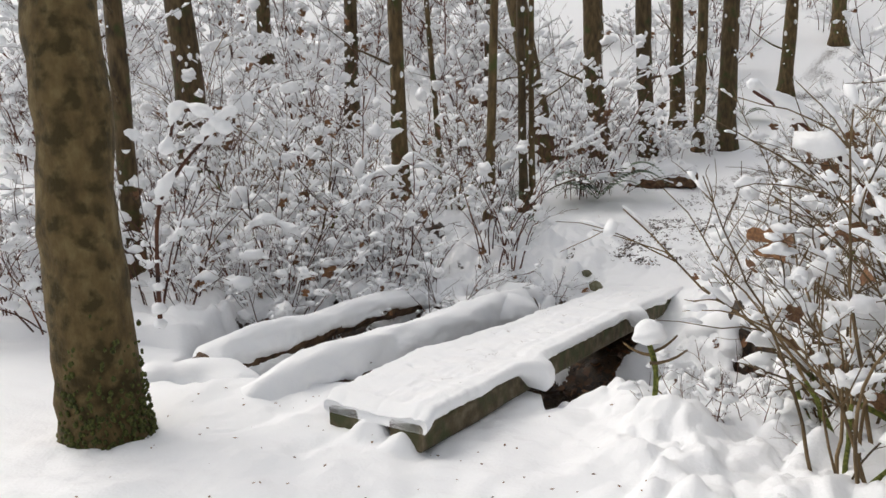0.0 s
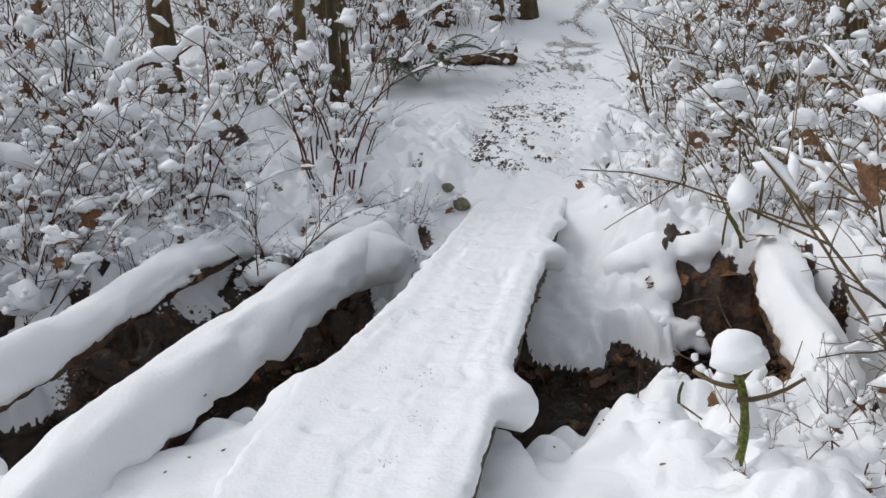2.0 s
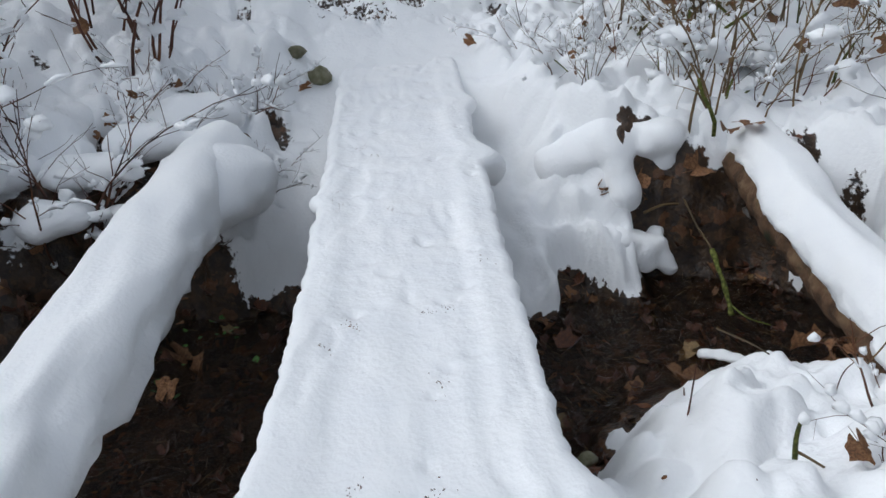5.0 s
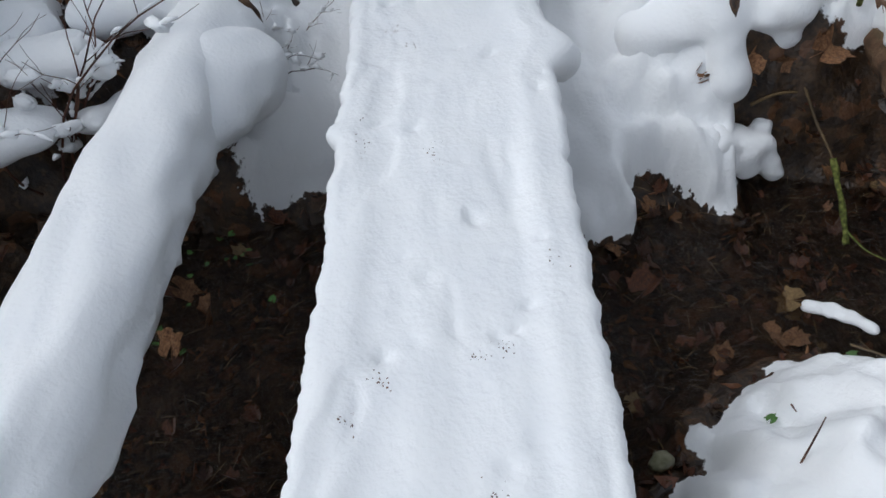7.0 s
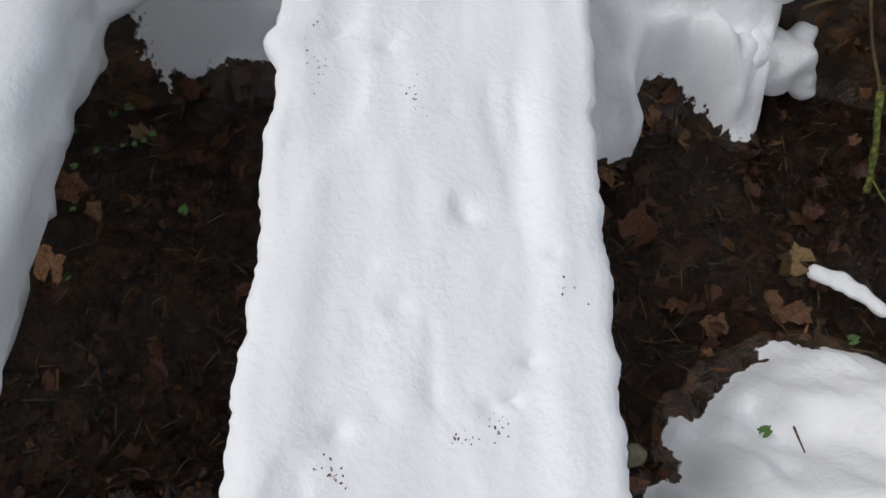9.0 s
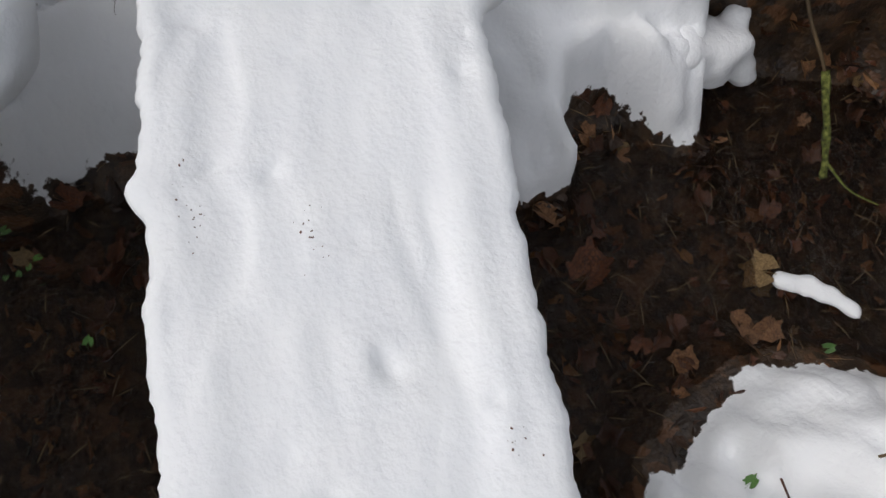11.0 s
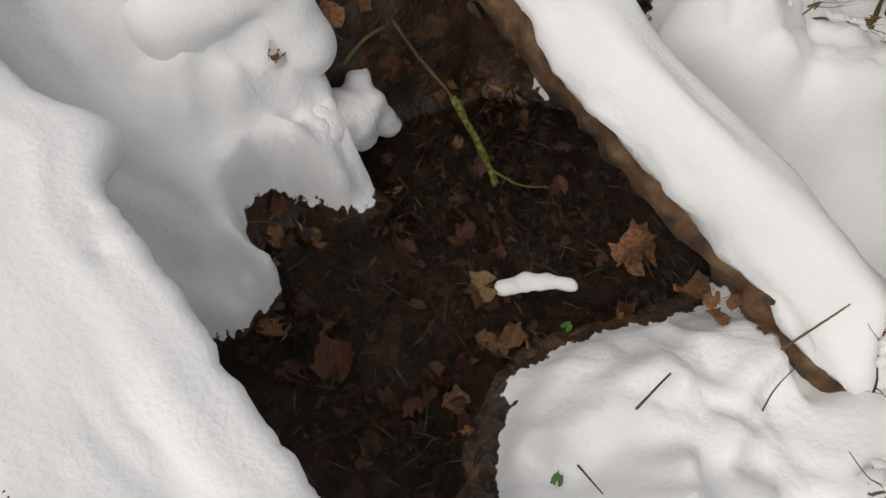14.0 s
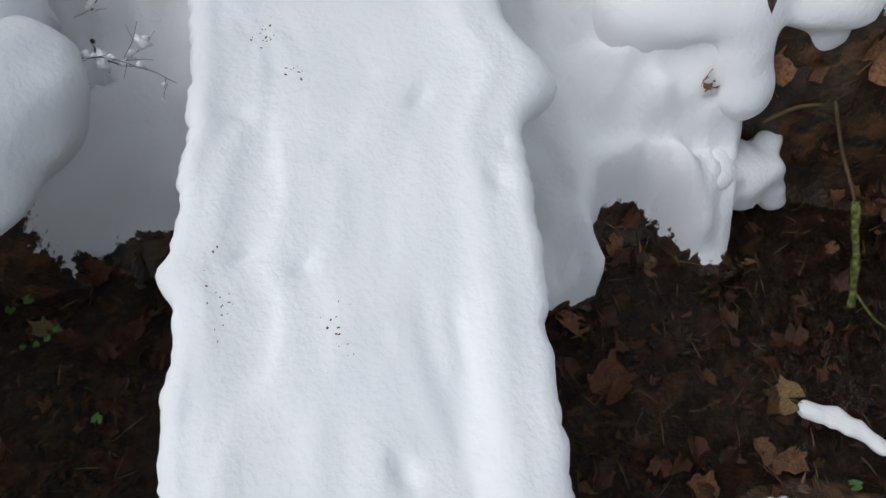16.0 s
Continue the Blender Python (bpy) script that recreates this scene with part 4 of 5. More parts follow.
cap = ridge([(2.46, 7.22, -0.1), (2.6, 7.18, 0.0), (2.78, 7.12, 0.05), (2.98, 7.06, 0.07), (3.16, 7.04, 0.06), (3.32, 7.08, 0.05)], 0.14, 0.19, 9, 1, 0.03, 0.75, 0.6)
cap += ridge([(2.68, 7.06, 0.03), (2.65, 6.98, -0.05), (2.65, 6.92, -0.14), (2.67, 6.89, -0.2)], 0.085, 0.105, 5, 2, 0.008, 1.0, 0)
cap += ridge([(2.9, 7.0, 0.03), (2.93, 6.93, -0.04), (2.95, 6.9, -0.09)], 0.07, 0.09, 3, 3, 0.012, 0.9, 0.5)
cap += ridge([(3.04, 6.98, 0.02), (3.06, 6.93, -0.06)], 0.04, 0.055, 3, 4, 0.01, 0.9, 0)
snow_mass("thick snow cap drooping in lobes over the undercut creek bank", cap, 1)
shelf = ridge([(2.54, 6.78, -0.36), (2.64, 6.76, -0.38), (2.76, 6.73, -0.42)], 0.06, 0.085, 6, 5, 0.025, 0.6)
for k, (x, y, drop) in enumerate([(2.57, 6.74, 0.08), (2.66, 6.7, 0.13), (2.76, 6.68, 0.15)]):
    shelf += ridge([(x, y, -0.4), (x + 0.01, y - 0.04, -0.4 - drop)], 0.045, 0.065, 3, 50 + k, 0.008, 0.9, 0.3)
snow_mass("ragged snow shelf hanging down to the water", shelf, 2, 0.012)
for k, (x, y, z, r) in enumerate([(-0.12, 7.72, 0.0, 0.14), (0.06, 7.98, 0.1, 0.16), (0.22, 7.74, -0.06, 0.11), (0.46, 8.2, 0.13, 0.17), (0.72, 8.42, 0.14, 0.2), (-0.32, 8.12, 0.12, 0.15), (-0.62, 8.45, 0.16, 0.17), (-0.02, 8.5, 0.2, 0.17)]):
    snow_mass("rounded snow pillow heaped on the far bank", ridge([(x - r * 0.6, y, z), (x, y - r * 0.3, z + 0.02), (x + r * 0.5, y + r * 0.3, z - 0.02)], r * 0.7, r, 2, 70 + k, 0.03, 0.75), 80 + k, 0.018)
snow_mass("rounded snow ball at the end of the log", ridge([(0.54, 7.5, 0.07), (0.64, 7.55, 0.07), (0.72, 7.64, 0.06)], 0.21, 0.25, 4, 8, 0.02, 0.85, 0), 4)
snow_mass("snow bank heaped over the end of the log", ridge([(-2.15, 5.25, -0.05), (-1.85, 5.2, 0.0), (-1.62, 5.28, 0.02), (-1.4, 5.2, -0.05)], 0.15, 0.21, 7, 21, 0.03, 0.7, 0.5), 12, 0.025)
snow_mass("soft snow lump beside the bridge edge", ridge([(0.0, 5.3, 0.14), (-0.08, 5.28, 0.08), (-0.1, 5.22, 0.02)], 0.08, 0.1, 4, 12, 0.01), 7, 0.012)
snow_mass("snow pillow heaped on a bent bush", ridge([(3.6, 7.5, 0.35), (3.9, 7.35, 0.4), (4.15, 7.2, 0.38)], 0.13, 0.2, 6, 15, 0.03, 0.75), 9)
snow_mass("snow pillow heaped on a bent bush", ridge([(3.9, 5.95, 0.32), (4.1, 5.9, 0.36), (4.3, 5.85, 0.34)], 0.13, 0.17, 5, 16, 0.02, 0.8), 10)
snow_mass("snow strip on a stranded twig", ridge([(2.42, 6.0, -0.6), (2.5, 5.9, -0.58), (2.54, 5.78, -0.57)], 0.025, 0.035, 7, 17, 0.006), 11, 0.008)



# ---- single plants and pieces ----
def mossy_stub():
    top = thing("mossy_stub", "mossy broken sapling stub capped with a snow ball", "stub", pose(1.49, 4.3, height(1.49, 4.3) - 0.05))
    base = height(1.49, 4.3) - 0.05
    h = 0.42 - base
    g = Geo()
    t = np.linspace(0, 1, 9)
    g.tube(np.c_[0.04 * np.sin(t * 3) + 0.03, 0.03 * t, t * h], np.linspace(0.021, 0.016, 9), 9, True, 0.4, 3)
    part("stem", g.mesh("stub_stem", MOSS), top)
    for k, (dx, dy, z, le) in enumerate([(0.2, -0.1, 0.75, 0.25), (-0.15, 0.05, 0.86, 0.16), (0.18, 0.1, 0.9, 0.2)]):
        b = Geo()
        q = np.linspace(0, 1, 5)
        b.tube(np.c_[0.035 + dx * q, 0.03 * z + dy * q, z * h + le * 0.4 * q * q], np.linspace(0.012, 0.006, 5), 5)
        part("twig", b.mesh("stub_twig", TAN), top)
    s = Geo()
    s.blob((0.03, 0.03, h + 0.06), (0.1, 0.09, 0.085), 3, 0.25, 4, 0, 0.25)
    part("snow_cap", s.mesh("stub_snow", SNOW), top)


mossy_stub()


def hanging_twig():
    top = thing("hanging_twig", "broken mossy twig hanging over the creek", "twig")
    runs = [([(2.96, 6.85, -0.12), (2.93, 6.62, -0.3), (2.9, 6.45, -0.38), (2.86, 6.3, -0.5), (2.82, 6.18, -0.62)], 0.008, TAN, "stem"), ([(2.84, 6.22, -0.58), (2.85, 6.1, -0.6), (2.9, 6.0, -0.6)], 0.005, MOSS, "side_twig"), ([(2.9, 6.9, -0.2), (2.98, 6.78, -0.2), (3.08, 6.7, -0.15)], 0.009, MOSS, "side_twig"), ([(2.78, 6.98, -0.08), (3.0, 6.9, -0.1), (3.2, 6.85, -0.12)], 0.007, LOGBARK, "side_twig")]
    for pts, r, mat, n in runs:
        g = Geo()
        q = curve(pts, 12)
        g.tube(q, np.linspace(r, r * 0.5, 12), 6, True, 0.2, 5)
        part(n, g.mesh("twig_piece", mat), top)
    g = Geo()
    q = curve(runs[0][0][2:], 14)
    g.tube(q, 0.013, 7, True, 0.5, 9)
    part("moss", g.mesh("twig_moss", MOSS), top, "bright green moss sleeve")


hanging_twig()


def fern(x, y, size, seed, fronds=9):
    top = thing("fern", "dark green sword fern pressed down by snow", "fern", pose(x, y, height(x, y)), "sword ferns")
    r = np.random.default_rng(seed)
    for k in range(fronds):
        a = r.uniform(0, 6.28)
        le = size * r.uniform(0.7, 1.1)
        t = np.linspace(0, 1, 24)
        rise = r.uniform(0.9, 1.7)
        p = np.c_[np.cos(a) * t * le, np.sin(a) * t * le, le * (rise * t - 0.75 * t * t * rise - 0.2 * t ** 3) + 0.08]
        g = Geo()
        g.tube(p, np.linspace(0.004, 0.0015, 24), 3)
        side = np.array([-math.sin(a), math.cos(a), 0.0])
        fwd = np.array([math.cos(a), math.sin(a), 0.0])
        for i in range(3, 24):
            w = 0.16 * le * math.sin(math.pi * min(1, 0.12 + t[i] * 0.86)) ** 0.7
            for sgn in (-1, 1):
                o = p[i]
                tip = o + side * sgn * w + fwd * w * 0.25 - np.array([0, 0, 0.15 * w])
                g.add([o - fwd * 0.016 * le, o + fwd * 0.026 * le, tip * 0.6 + o * 0.4 + fwd * 0.024 * le, tip, tip * 0.6 + o * 0.4 - fwd * 0.014 * le], [[0, 1, 2, 4], [4, 2, 3]])
        part("frond", g.mesh("frond", FERN, True), top)
    return top


for k, (x, y, s) in enumerate([(2.05, 12.70, 1), (0.76, 9.93, 0.3), (0.52, 10.75, 0.56), (1.95, 12.31, 0.84), (6.33, 20.18, 0.65), (-0.61, 15.70, 0.74), (-1.60, 17.00, 0.74)]):
    fern(x, y, s, 60 + k)

zf = height(3.38, 14.3)
build_log("short dark log end under snow beside the path", [(2.7, 14.2, zf + 0.1), (3.3, 14.25, zf + 0.14), (3.9, 14.3, zf + 0.14)], 0.16, 0.19, 0.13, 41)


def stone(x, y, r, seed):
    g = Geo()
    g.blob((0, 0, 0), (r, r * 0.8, r * 0.7), 2, 0.3, seed)
    ob = new("stone", g.mesh("stone", STONE))
    ob.matrix_world = pose(x, y, height(x, y) + r * 0.35)
    return tagged(ob, "lichened olive stone half sunk in snow beside the bridge", "stone")


stone(1.5, 8.86, 0.06, 2)
stone(1.6, 8.72, 0.085, 5)
stone(1.52, 5.72, 0.05, 3)

drop_leaf(2.8, 5.6, 0.13, LEAVES, "large curled brown maple leaf propped on the bank", 40, 35, 0.06)
drop_leaf(1.92, 6.36, 0.1, WETS, "dark red wet leaf in the creek", 20)
drop_leaf(1.56, 5.95, 0.06, PALES, "tan leaf floating in the creek", 0)
drop_leaf(2.4, 6.05, 0.08, PALES, "yellowish leaf caught on the creek edge", 120)
for x, y, s in [(0.22, 7.2, 0.09), (0.3, 7.05, 0.1), (0.12, 6.95, 0.09), (2.5, 6.75, 0.09), (2.6, 6.82, 0.11), (2.72, 6.9, 0.1), (2.65, 6.7, 0.08), (3.0, 6.75, 0.12), (3.1, 6.85, 0.1), (2.75, 5.35, 0.1), (2.65, 5.25, 0.1)]:
    if terrain(np.array([x]), np.array([y]))[1][0] < 0.4:
        drop_leaf(x, y, s, LEAVES, "crumpled brown leaf on the bare bank", None, 40, 0.04)
greens = [(x, y, frng.uniform(0.014, 0.026)) for x, y in zip(frng.uniform(0.0, 0.55, 16), frng.uniform(6.95, 7.45, 16))]
for x, y, s in greens + [(2.4, 5.74, 0.03), (1.85, 5.62, 0.03), (0.15, 6.9, 0.025), (0.35, 7.3, 0.02), (0.3, 7.4, 0.02)]:
    ob = drop_leaf(x, y, s, [leaf_geo(90, 0.2, 3).mesh("leaf", GREEN)], "small fresh green leaf at the creek edge", None, 20, 0.03)


def snow_twig(points, r, mat=TWIG, label="thin brown twig poking out of the snow"):
    g = Geo()
    g.tube(curve(points, 14), np.linspace(r, r * 0.45, 14), 5, True, 0.12, int(points[0][0] * 100))
    return tagged(new("twig", g.mesh("twig", mat)), label, "twig")


def leaf_at(x, y, z, size, turns, label, mesh=0):
    ob = new("dead_leaf", LEAVES[mesh % 4])
    ob.matrix_world = pose(x, y, z, *turns) @ Matrix.Scale(size, 4)
    return tagged(ob, label, "leaf", "dead leaves")


lrng = np.random.default_rng(19)
for k in range(12):
    leaf_at(2.53 + lrng.normal(0, 0.025), 6.94 + lrng.normal(0, 0.02), -0.12 - 0.028 * k, lrng.uniform(0.035, 0.06), (lrng.uniform(60, 110), lrng.uniform(-30, 30), lrng.uniform(-60, 60)), "dry brown leaf hanging at the mouth of the undercut", k)
for k in range(16):
    x = lrng.uniform(2.7, 3.05)
    leaf_at(x, 6.98 - 0.35 * (x - 2.7) + lrng.uniform(-0.08, 0.04), lrng.uniform(-0.45, -0.12), lrng.uniform(0.035, 0.065), (lrng.uniform(30, 110), lrng.uniform(-40, 40), lrng.uniform(0, 360)), "dark brown leaf matted in the undercut bank", k)
leaf_at(3.17, 6.58, 0.235, 0.11, (8, -10, 200), "large brown maple leaf lying on the snowy log", 1)
leaf_at(3.08, 6.64, 0.2, 0.09, (14, 6, 40), "large brown maple leaf lying on the snowy log", 2)
leaf_at(2.68, 5.64, -0.42, 0.11, (62, 20, 150), "large tan maple leaf standing against the bank", 0)
for k in range(7):
    leaf_at(2.5 + lrng.uniform(-0.06, 0.1), 5.34 + lrng.uniform(-0.1, 0.12), -0.22 + lrng.uniform(-0.06, 0.05), lrng.uniform(0.04, 0.065), (lrng.uniform(20, 80), lrng.uniform(-30, 30), lrng.uniform(0, 360)), "crumpled brown leaf caught under the log end", k)
for k in range(6):
    leaf_at(0.25 + lrng.uniform(-0.1, 0.1), 8.32 + lrng.uniform(-0.05, 0.12), 0.04 + 0.035 * k, lrng.uniform(0.04, 0.06), (lrng.uniform(50, 100), lrng.uniform(-30, 30), lrng.uniform(0, 360)), "dark brown leaf in a hollow of the snow", k)
STEM = "tan bare stem rising from the snowy bank"
snow_twig([(2.98, 6.8, -0.4), (3.02, 6.84, -0.1), (3.08, 6.9, 0.25), (3.2, 6.95, 0.6), (3.22, 7.0, 0.95)], 0.011, TAN, STEM)
snow_twig([(3.14, 6.92, 0.45), (3.3, 6.9, 0.68), (3.36, 6.9, 0.9)], 0.006, TAN, STEM)
snow_twig([(3.4, 7.0, 0.05), (3.42, 7.0, 0.4), (3.5, 7.05, 0.8), (3.62, 7.1, 1.1)], 0.008, TAN, STEM)
snow_twig([(3.7, 6.7, 0.0), (3.68, 6.75, 0.4), (3.75, 6.8, 0.8)], 0.008, TAN, STEM)
snow_twig([(2.72, 6.8, -0.27), (2.85, 6.78, -0.24), (3.0, 6.72, -0.25), (3.12, 6.66, -0.28)], 0.009, TAN, "snow-dusted bare stick across the undercut")
snow_twig([(2.8, 6.84, -0.3), (2.95, 6.78, -0.36), (3.1, 6.66, -0.42)], 0.006)
snow_twig([(1.97, 5.58, -0.05), (2.15, 5.5, -0.16), (2.33, 5.41, -0.32), (2.51, 5.33, -0.46)], 0.004, TAN, "long thin tan twig arching over the snow")
snow_twig([(1.68, 5.4, -0.22), (1.69, 5.41, -0.1), (1.7, 5.42, -0.01)], 0.004)
snow_twig([(1.45, 4.79, -0.2), (1.43, 4.84, -0.08), (1.4, 4.9, 0.05)], 0.004)
snow_twig([(1.92, 4.76, -0.15), (1.86, 4.78, -0.08), (1.78, 4.8, -0.06)], 0.003)
snow_twig([(1.64, 4.58, -0.2), (1.62, 4.6, -0.05), (1.56, 4.63, 0.06)], 0.007, TAN)
snow_twig([(1.62, 4.6, -0.05), (1.68, 4.6, 0.03), (1.7, 4.62, 0.09)], 0.005, TAN)
snow_twig([(1.63, 4.91, -0.3), (1.66, 4.95, -0.12), (1.67, 4.98, 0.0), (1.7, 5.0, 0.06)], 0.013, MOSS, "short mossy stub poking out of the snow")
snow_twig([(1.67, 4.97, -0.03), (1.76, 4.93, -0.1), (1.82, 4.9, -0.16)], 0.006, TAN)
snow_twig([(2.36, 5.24, -0.2), (2.42, 5.2, -0.05), (2.45, 5.18, 0.1)], 0.005, TAN)


snow_twig([(2.08, 5.48, -0.24), (2.13, 5.38, -0.25), (2.14, 5.3, -0.22), (2.2, 5.2, -0.22), (2.24, 5.1, -0.2)], 0.0045)
snow_twig([(2.2, 5.2, -0.22), (2.25, 5.22, -0.12), (2.32, 5.2, -0.05)], 0.003)
snow_twig([(1.88, 5.6, -0.35), (1.8, 5.54, -0.24)], 0.004)


# ---- boughs bowed under thick snow ----
def snow_bough(points, r, snow_r, seed, label="bent bough carrying a thick ridge of snow"):
    top = thing("snowy_bough", label, "branch", None, "bowed boughs")
    q = curve(points, 22)
    g = Geo()
    g.tube(q, np.linspace(r, r * 0.4, 22), 6, True, 0.15, seed)
    part("wood", g.mesh("bough_wood", TWIG), top)
    balls = [(*(p + (0, 0, snow_r * 0.6)), snow_r * (0.7 + 0.35 * math.sin(i * 0.9 + seed)), 0.8) for i, p in enumerate(q)]
    g = Geo()
    for k, (x, y, z, rr, fl) in enumerate(balls):
        g.blob((x, y, z), (rr, rr, rr * fl), 2, 0.25, seed + k)
    ob = part("snow", g.mesh("bough_snow", SNOW), top)
    m = ob.modifiers.new("fuse", "REMESH")
    m.mode, m.voxel_size, m.use_smooth_shade = "VOXEL", 0.014, True
    sm = ob.modifiers.new("soften", "SMOOTH")
    sm.factor, sm.iterations = 0.6, 8
    return top


snow_bough([(-2.47, 6.21, 0.2), (-2.42, 6.17, 1.2), (-2.19, 6.15, 1.6), (-1.81, 6.19, 2), (-1.72, 6.20, 2.05)], 0.022, 0.07, 1)
snow_bough([(-2.33, 6.23, 1.75), (-2.19, 6.20, 2.1), (-1.95, 6.17, 2.05), (-1.77, 6.19, 1.9)], 0.015, 0.075, 2)
snow_bough([(-1.39, 8.86, 1), (-1.06, 8.80, 1.45), (-0.73, 8.79, 1.55), (-0.49, 8.77, 1.7)], 0.016, 0.085, 3)
snow_bough([(-2.53, 8.08, 0.5), (-2.24, 8.02, 0.95), (-1.96, 8.05, 1), (-1.69, 8.08, 0.8)], 0.014, 0.09, 4)
snow_bough([(-0.94, 8.16, 0.2), (-0.66, 8.19, 0.5), (-0.38, 8.17, 0.5), (-0.19, 8.14, 0.35)], 0.012, 0.07, 5)
bush_bough = snow_bough([(3.12, 5.21, 0.3), (3.06, 4.92, 1.1), (2.72, 4.60, 1.5), (2.36, 4.38, 1.75), (2.10, 4.26, 1.9)], 0.02, 0.075, 6)
snow_bough([(3.28, 8.13, 0.3), (3.47, 8.15, 0.9), (3.76, 8.09, 1.05), (4.04, 8.03, 0.9)], 0.015, 0.11, 7)


# ---- sodden leaf fragments that pave the creek bed ----
def mush_material():
    m = material("sodden_leaf", [(0.012, 0.006, 0.004), (0.04, 0.018, 0.009), (0.1, 0.045, 0.018)], 20, 6, 0.3, 0.6, 80)
    nt = m.node_tree
    n, link = nt.nodes, nt.links.new
    geo = n.new("ShaderNodeNewGeometry")
    tone = n.new("ShaderNodeValToRGB")
    te = tone.color_ramp.elements
    te[0].color, te[1].color = (0.006, 0.005, 0.004, 1), (0.4, 0.2, 0.075, 1)
    for pos, col in ((0.4, (0.028, 0.017, 0.012, 1)), (0.65, (0.07, 0.034, 0.018, 1)), (0.85, (0.17, 0.05, 0.02, 1))):
        e = te.new(pos)
        e.color = col
    link(geo.outputs["Random Per Island"], tone.inputs[0])
    b = n["Principled BSDF"]
    mx = n.new("ShaderNodeMix")
    mx.data_type = "RGBA"
    mx.inputs[0].default_value = 0.65
    link(b.inputs["Base Color"].links[0].from_socket, mx.inputs[6])
    link(tone.outputs[0], mx.inputs[7])
    link(mx.outputs[2], b.inputs["Base Color"])
    return m


def build_mush():
    g = Geo()
    r = np.random.default_rng(77)
    N = 22000
    x = r.uniform(-1.6, 3.5, N)
    yn, yf = np.interp(x, NEAR_BANK[:, 0], NEAR_BANK[:, 1]), np.interp(x, FAR_BANK[:, 0], FAR_BANK[:, 1])
    y = yn - 0.35 + (yf - yn + 1.1) * r.random(N)
    z, cover = terrain(x, y)
    dens = fbm(x, y, 2.4, 3, 141)
    keep = (cover < 0.45) & (r.random(N) < 0.35 + 0.9 * dens)
    for x0, y0, z0 in zip(x[keep], y[keep], z[keep]):
        deep = z0 < WATER_Z - 0.02
        size = r.uniform(0.008, 0.034) * (1.0 if deep else 1.25)
        n = int(r.integers(6, 9))
        th = np.sort(r.uniform(0, 6.28, n))
        rad = size * r.uniform(0.45, 1.25, n)
        ax = r.normal(0, 0.28 if deep else 0.5, 2)
        px, py = rad * np.cos(th) * r.uniform(0.5, 1.8), rad * np.sin(th) * r.uniform(0.4, 1.0)
        turn = r.uniform(0, 6.28)
        px, py = px * math.cos(turn) - py * math.sin(turn), px * math.sin(turn) + py * math.cos(turn)
        pz = px * ax[0] + py * ax[1] + r.normal(0, 0.12, n) * size
        zz = (z0 + r.uniform(0.0, 0.055)) if deep else z0 + 0.008
        v = np.r_[[[0, 0, size * 0.15]], np.c_[px, py, pz]] + (x0, y0, zz)
        g.add(v, [[0, k + 1, (k + 1) % n + 1] for k in range(n)])
    return tagged(new("leaf_mush", g.mesh("leaf_mush", mush_material(), True)), "sodden dark brown leaf fragments paving the creek bed", "leaves", kind="stuff")


build_mush()


for _ in range(70):
    x = frng.uniform(-0.3, 3.2)
    far = frng.random() < 0.65
    y = (np.interp(x, FAR_BANK[:, 0], FAR_BANK[:, 1]) - frng.uniform(-0.12, 0.3)) if far else (np.interp(x, NEAR_BANK[:, 0], NEAR_BANK[:, 1]) + frng.uniform(-0.05, 0.2))
    if terrain(np.array([x]), np.array([y]))[1][0] < 0.4:
        drop_leaf(x, y, frng.uniform(0.025, 0.07), LEAVES if frng.random() < 0.6 else WETS, "curled rust-brown leaf stranded at the water's edge", None, 30, 0.02)

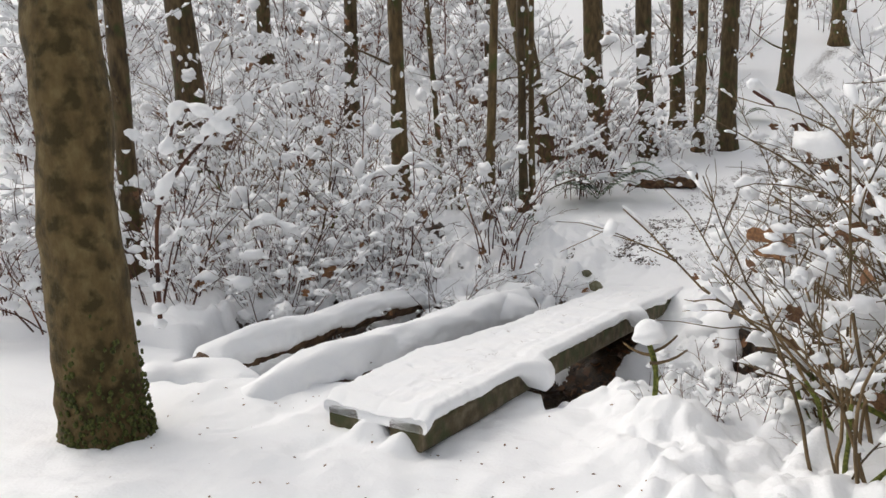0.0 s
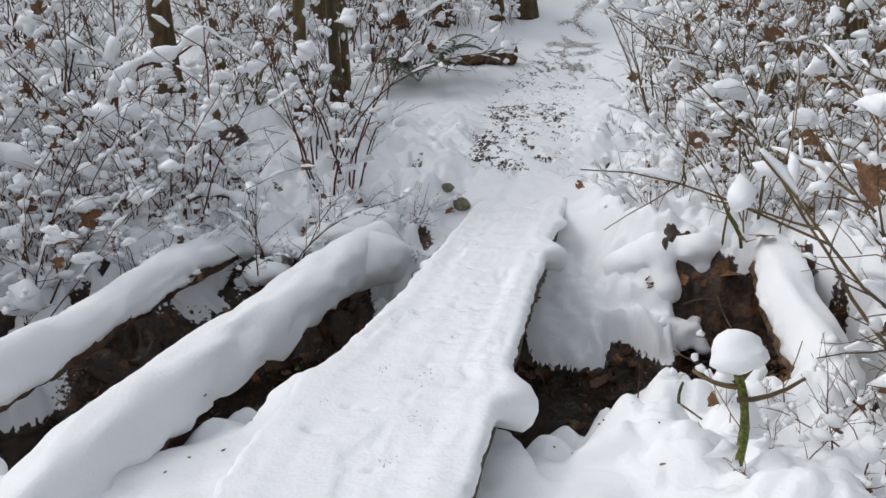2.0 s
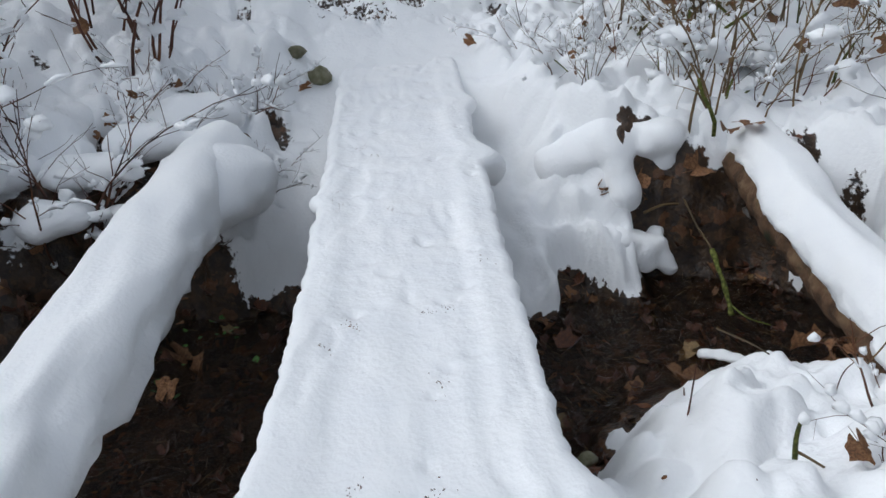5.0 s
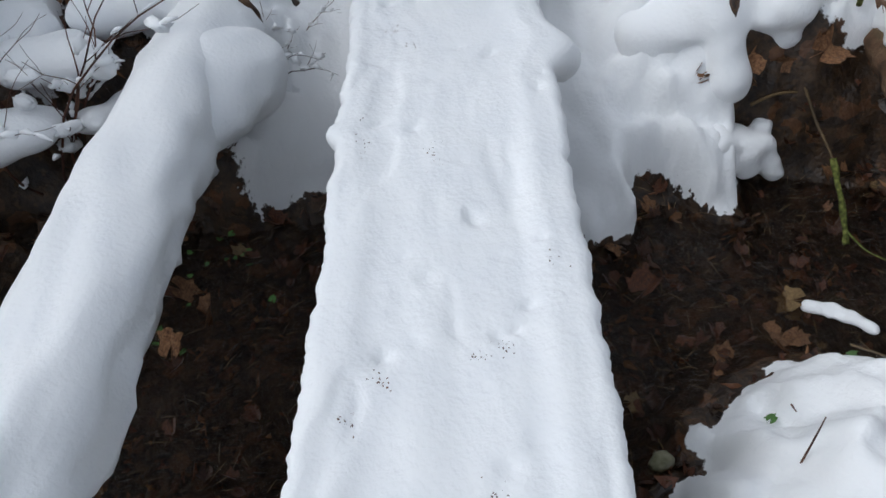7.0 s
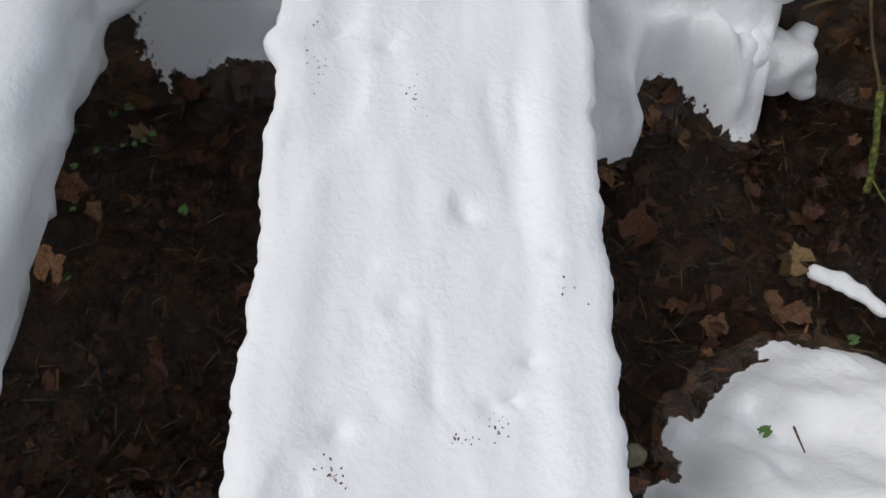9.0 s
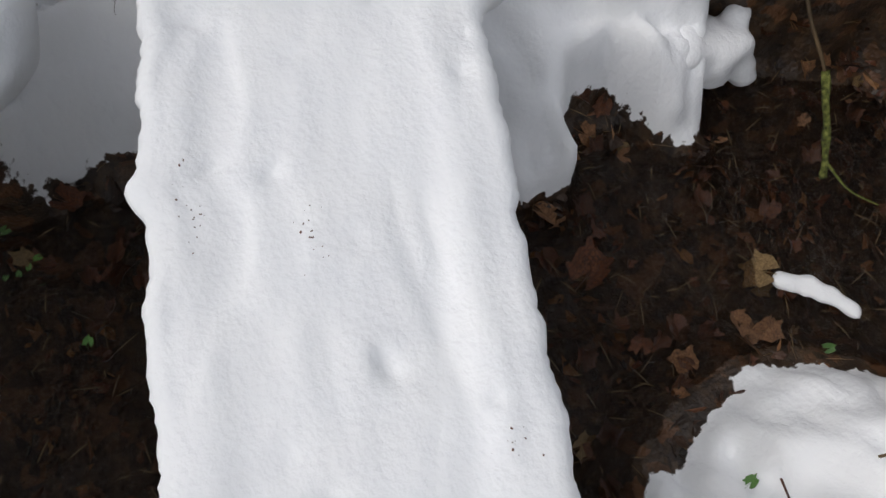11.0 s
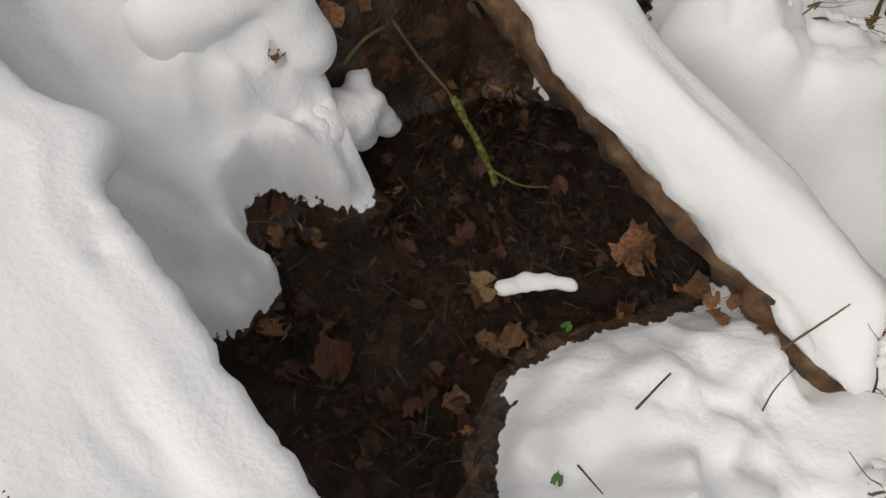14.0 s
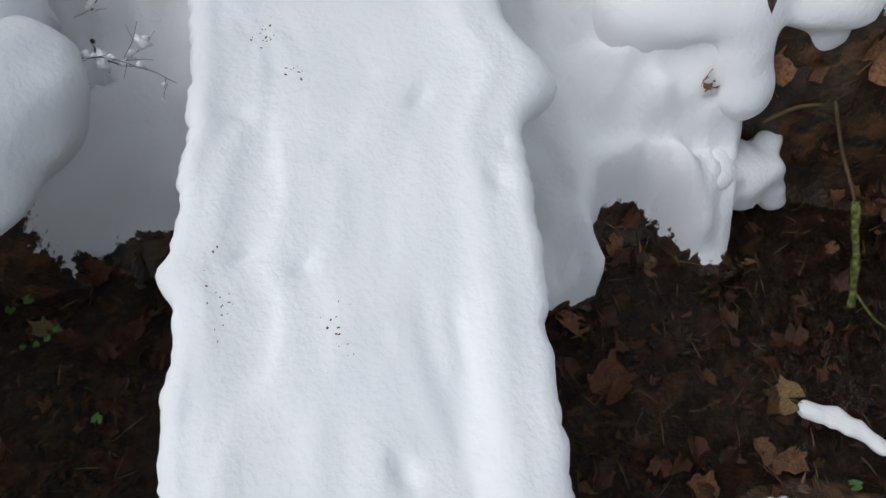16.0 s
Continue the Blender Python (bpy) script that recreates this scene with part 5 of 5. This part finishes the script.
for x, y, z, size, a in [(2.59, 4.51, 1.42, 0.1, 20), (2.8, 4.67, 1.2, 0.1, 140), (3.02, 4.82, 0.85, 0.12, 250)]:
    ob = part("leaf", LEAVES[int(a) % 4], bush_bough, "large brown dead maple leaf")
    ob.matrix_basis = pose(x, y, z, 78, 25, a) @ Matrix.Scale(size, 4)


# ---- snow prints and crumbs on the near bank, litter on the path ----
def build_crumbs():
    g = Geo()
    r = np.random.default_rng(31)
    for _ in range(260):
        if r.random() < 0.5:
            x, y = r.uniform(-1.6, 1.4), r.uniform(2.6, 5.4)
        else:
            k = r.random()
            p = PATH_LINE[0] + (PATH_LINE[3] - PATH_LINE[0]) * k
            x, y = p[0] + r.normal(0, 0.5), p[1] + r.normal(0, 0.3)
            if y < 9.2:
                continue
        s = r.uniform(0.002, 0.008)
        g.blob((x, y, height(x, y)), (s * r.uniform(1, 2.5), s, s * 0.7), 1, 0.4, int(r.integers(999)), r.uniform(0, 3))
    return tagged(new("snow_crumbs", g.mesh("snow_crumbs", LEAF)), "dark bark and leaf crumbs scattered on trodden snow", "litter", kind="stuff")


build_crumbs()


# ---- low brush, weeds and bare sticks at the foot of the thicket ----
weeds = [shrub("low_brush", "low tangle of thin brown stems poking through snow", 180 + k, 9, 0.5, 0.5, 0.0045, TWIG, 4, 8, 0.05, 2, False, 0.05) for k in range(3)]
for i in range(46):
    wx, wy = (srng.uniform(-3.4, 1.2), srng.uniform(7.9, 9.4)) if i < 26 else (srng.uniform(3.0, 5.5), srng.uniform(6.9, 10.5))
    if float(to_path(np.array([wx]), np.array([wy]))[0]) > 0.9 and height(wx, wy) > -0.3:
        plant(weeds[i % 3], wx, wy, srng.uniform(0.6, 1.2), srng.uniform(0, 360))
for i, (wx, wy) in enumerate([(1.95, 4.6), (2.25, 4.75), (2.5, 4.55), (2.2, 4.3), (1.8, 4.25), (2.4, 4.1), (2.9, 4.2)]):
    plant(weeds[i % 3], wx, wy, (0.9, 1.15, 0.75)[i % 3], 47 * i)
for k, src in enumerate(weeds):
    src.matrix_world = pose(-2.6 + 0.6 * k, 8.2, height(-2.6 + 0.6 * k, 8.2))
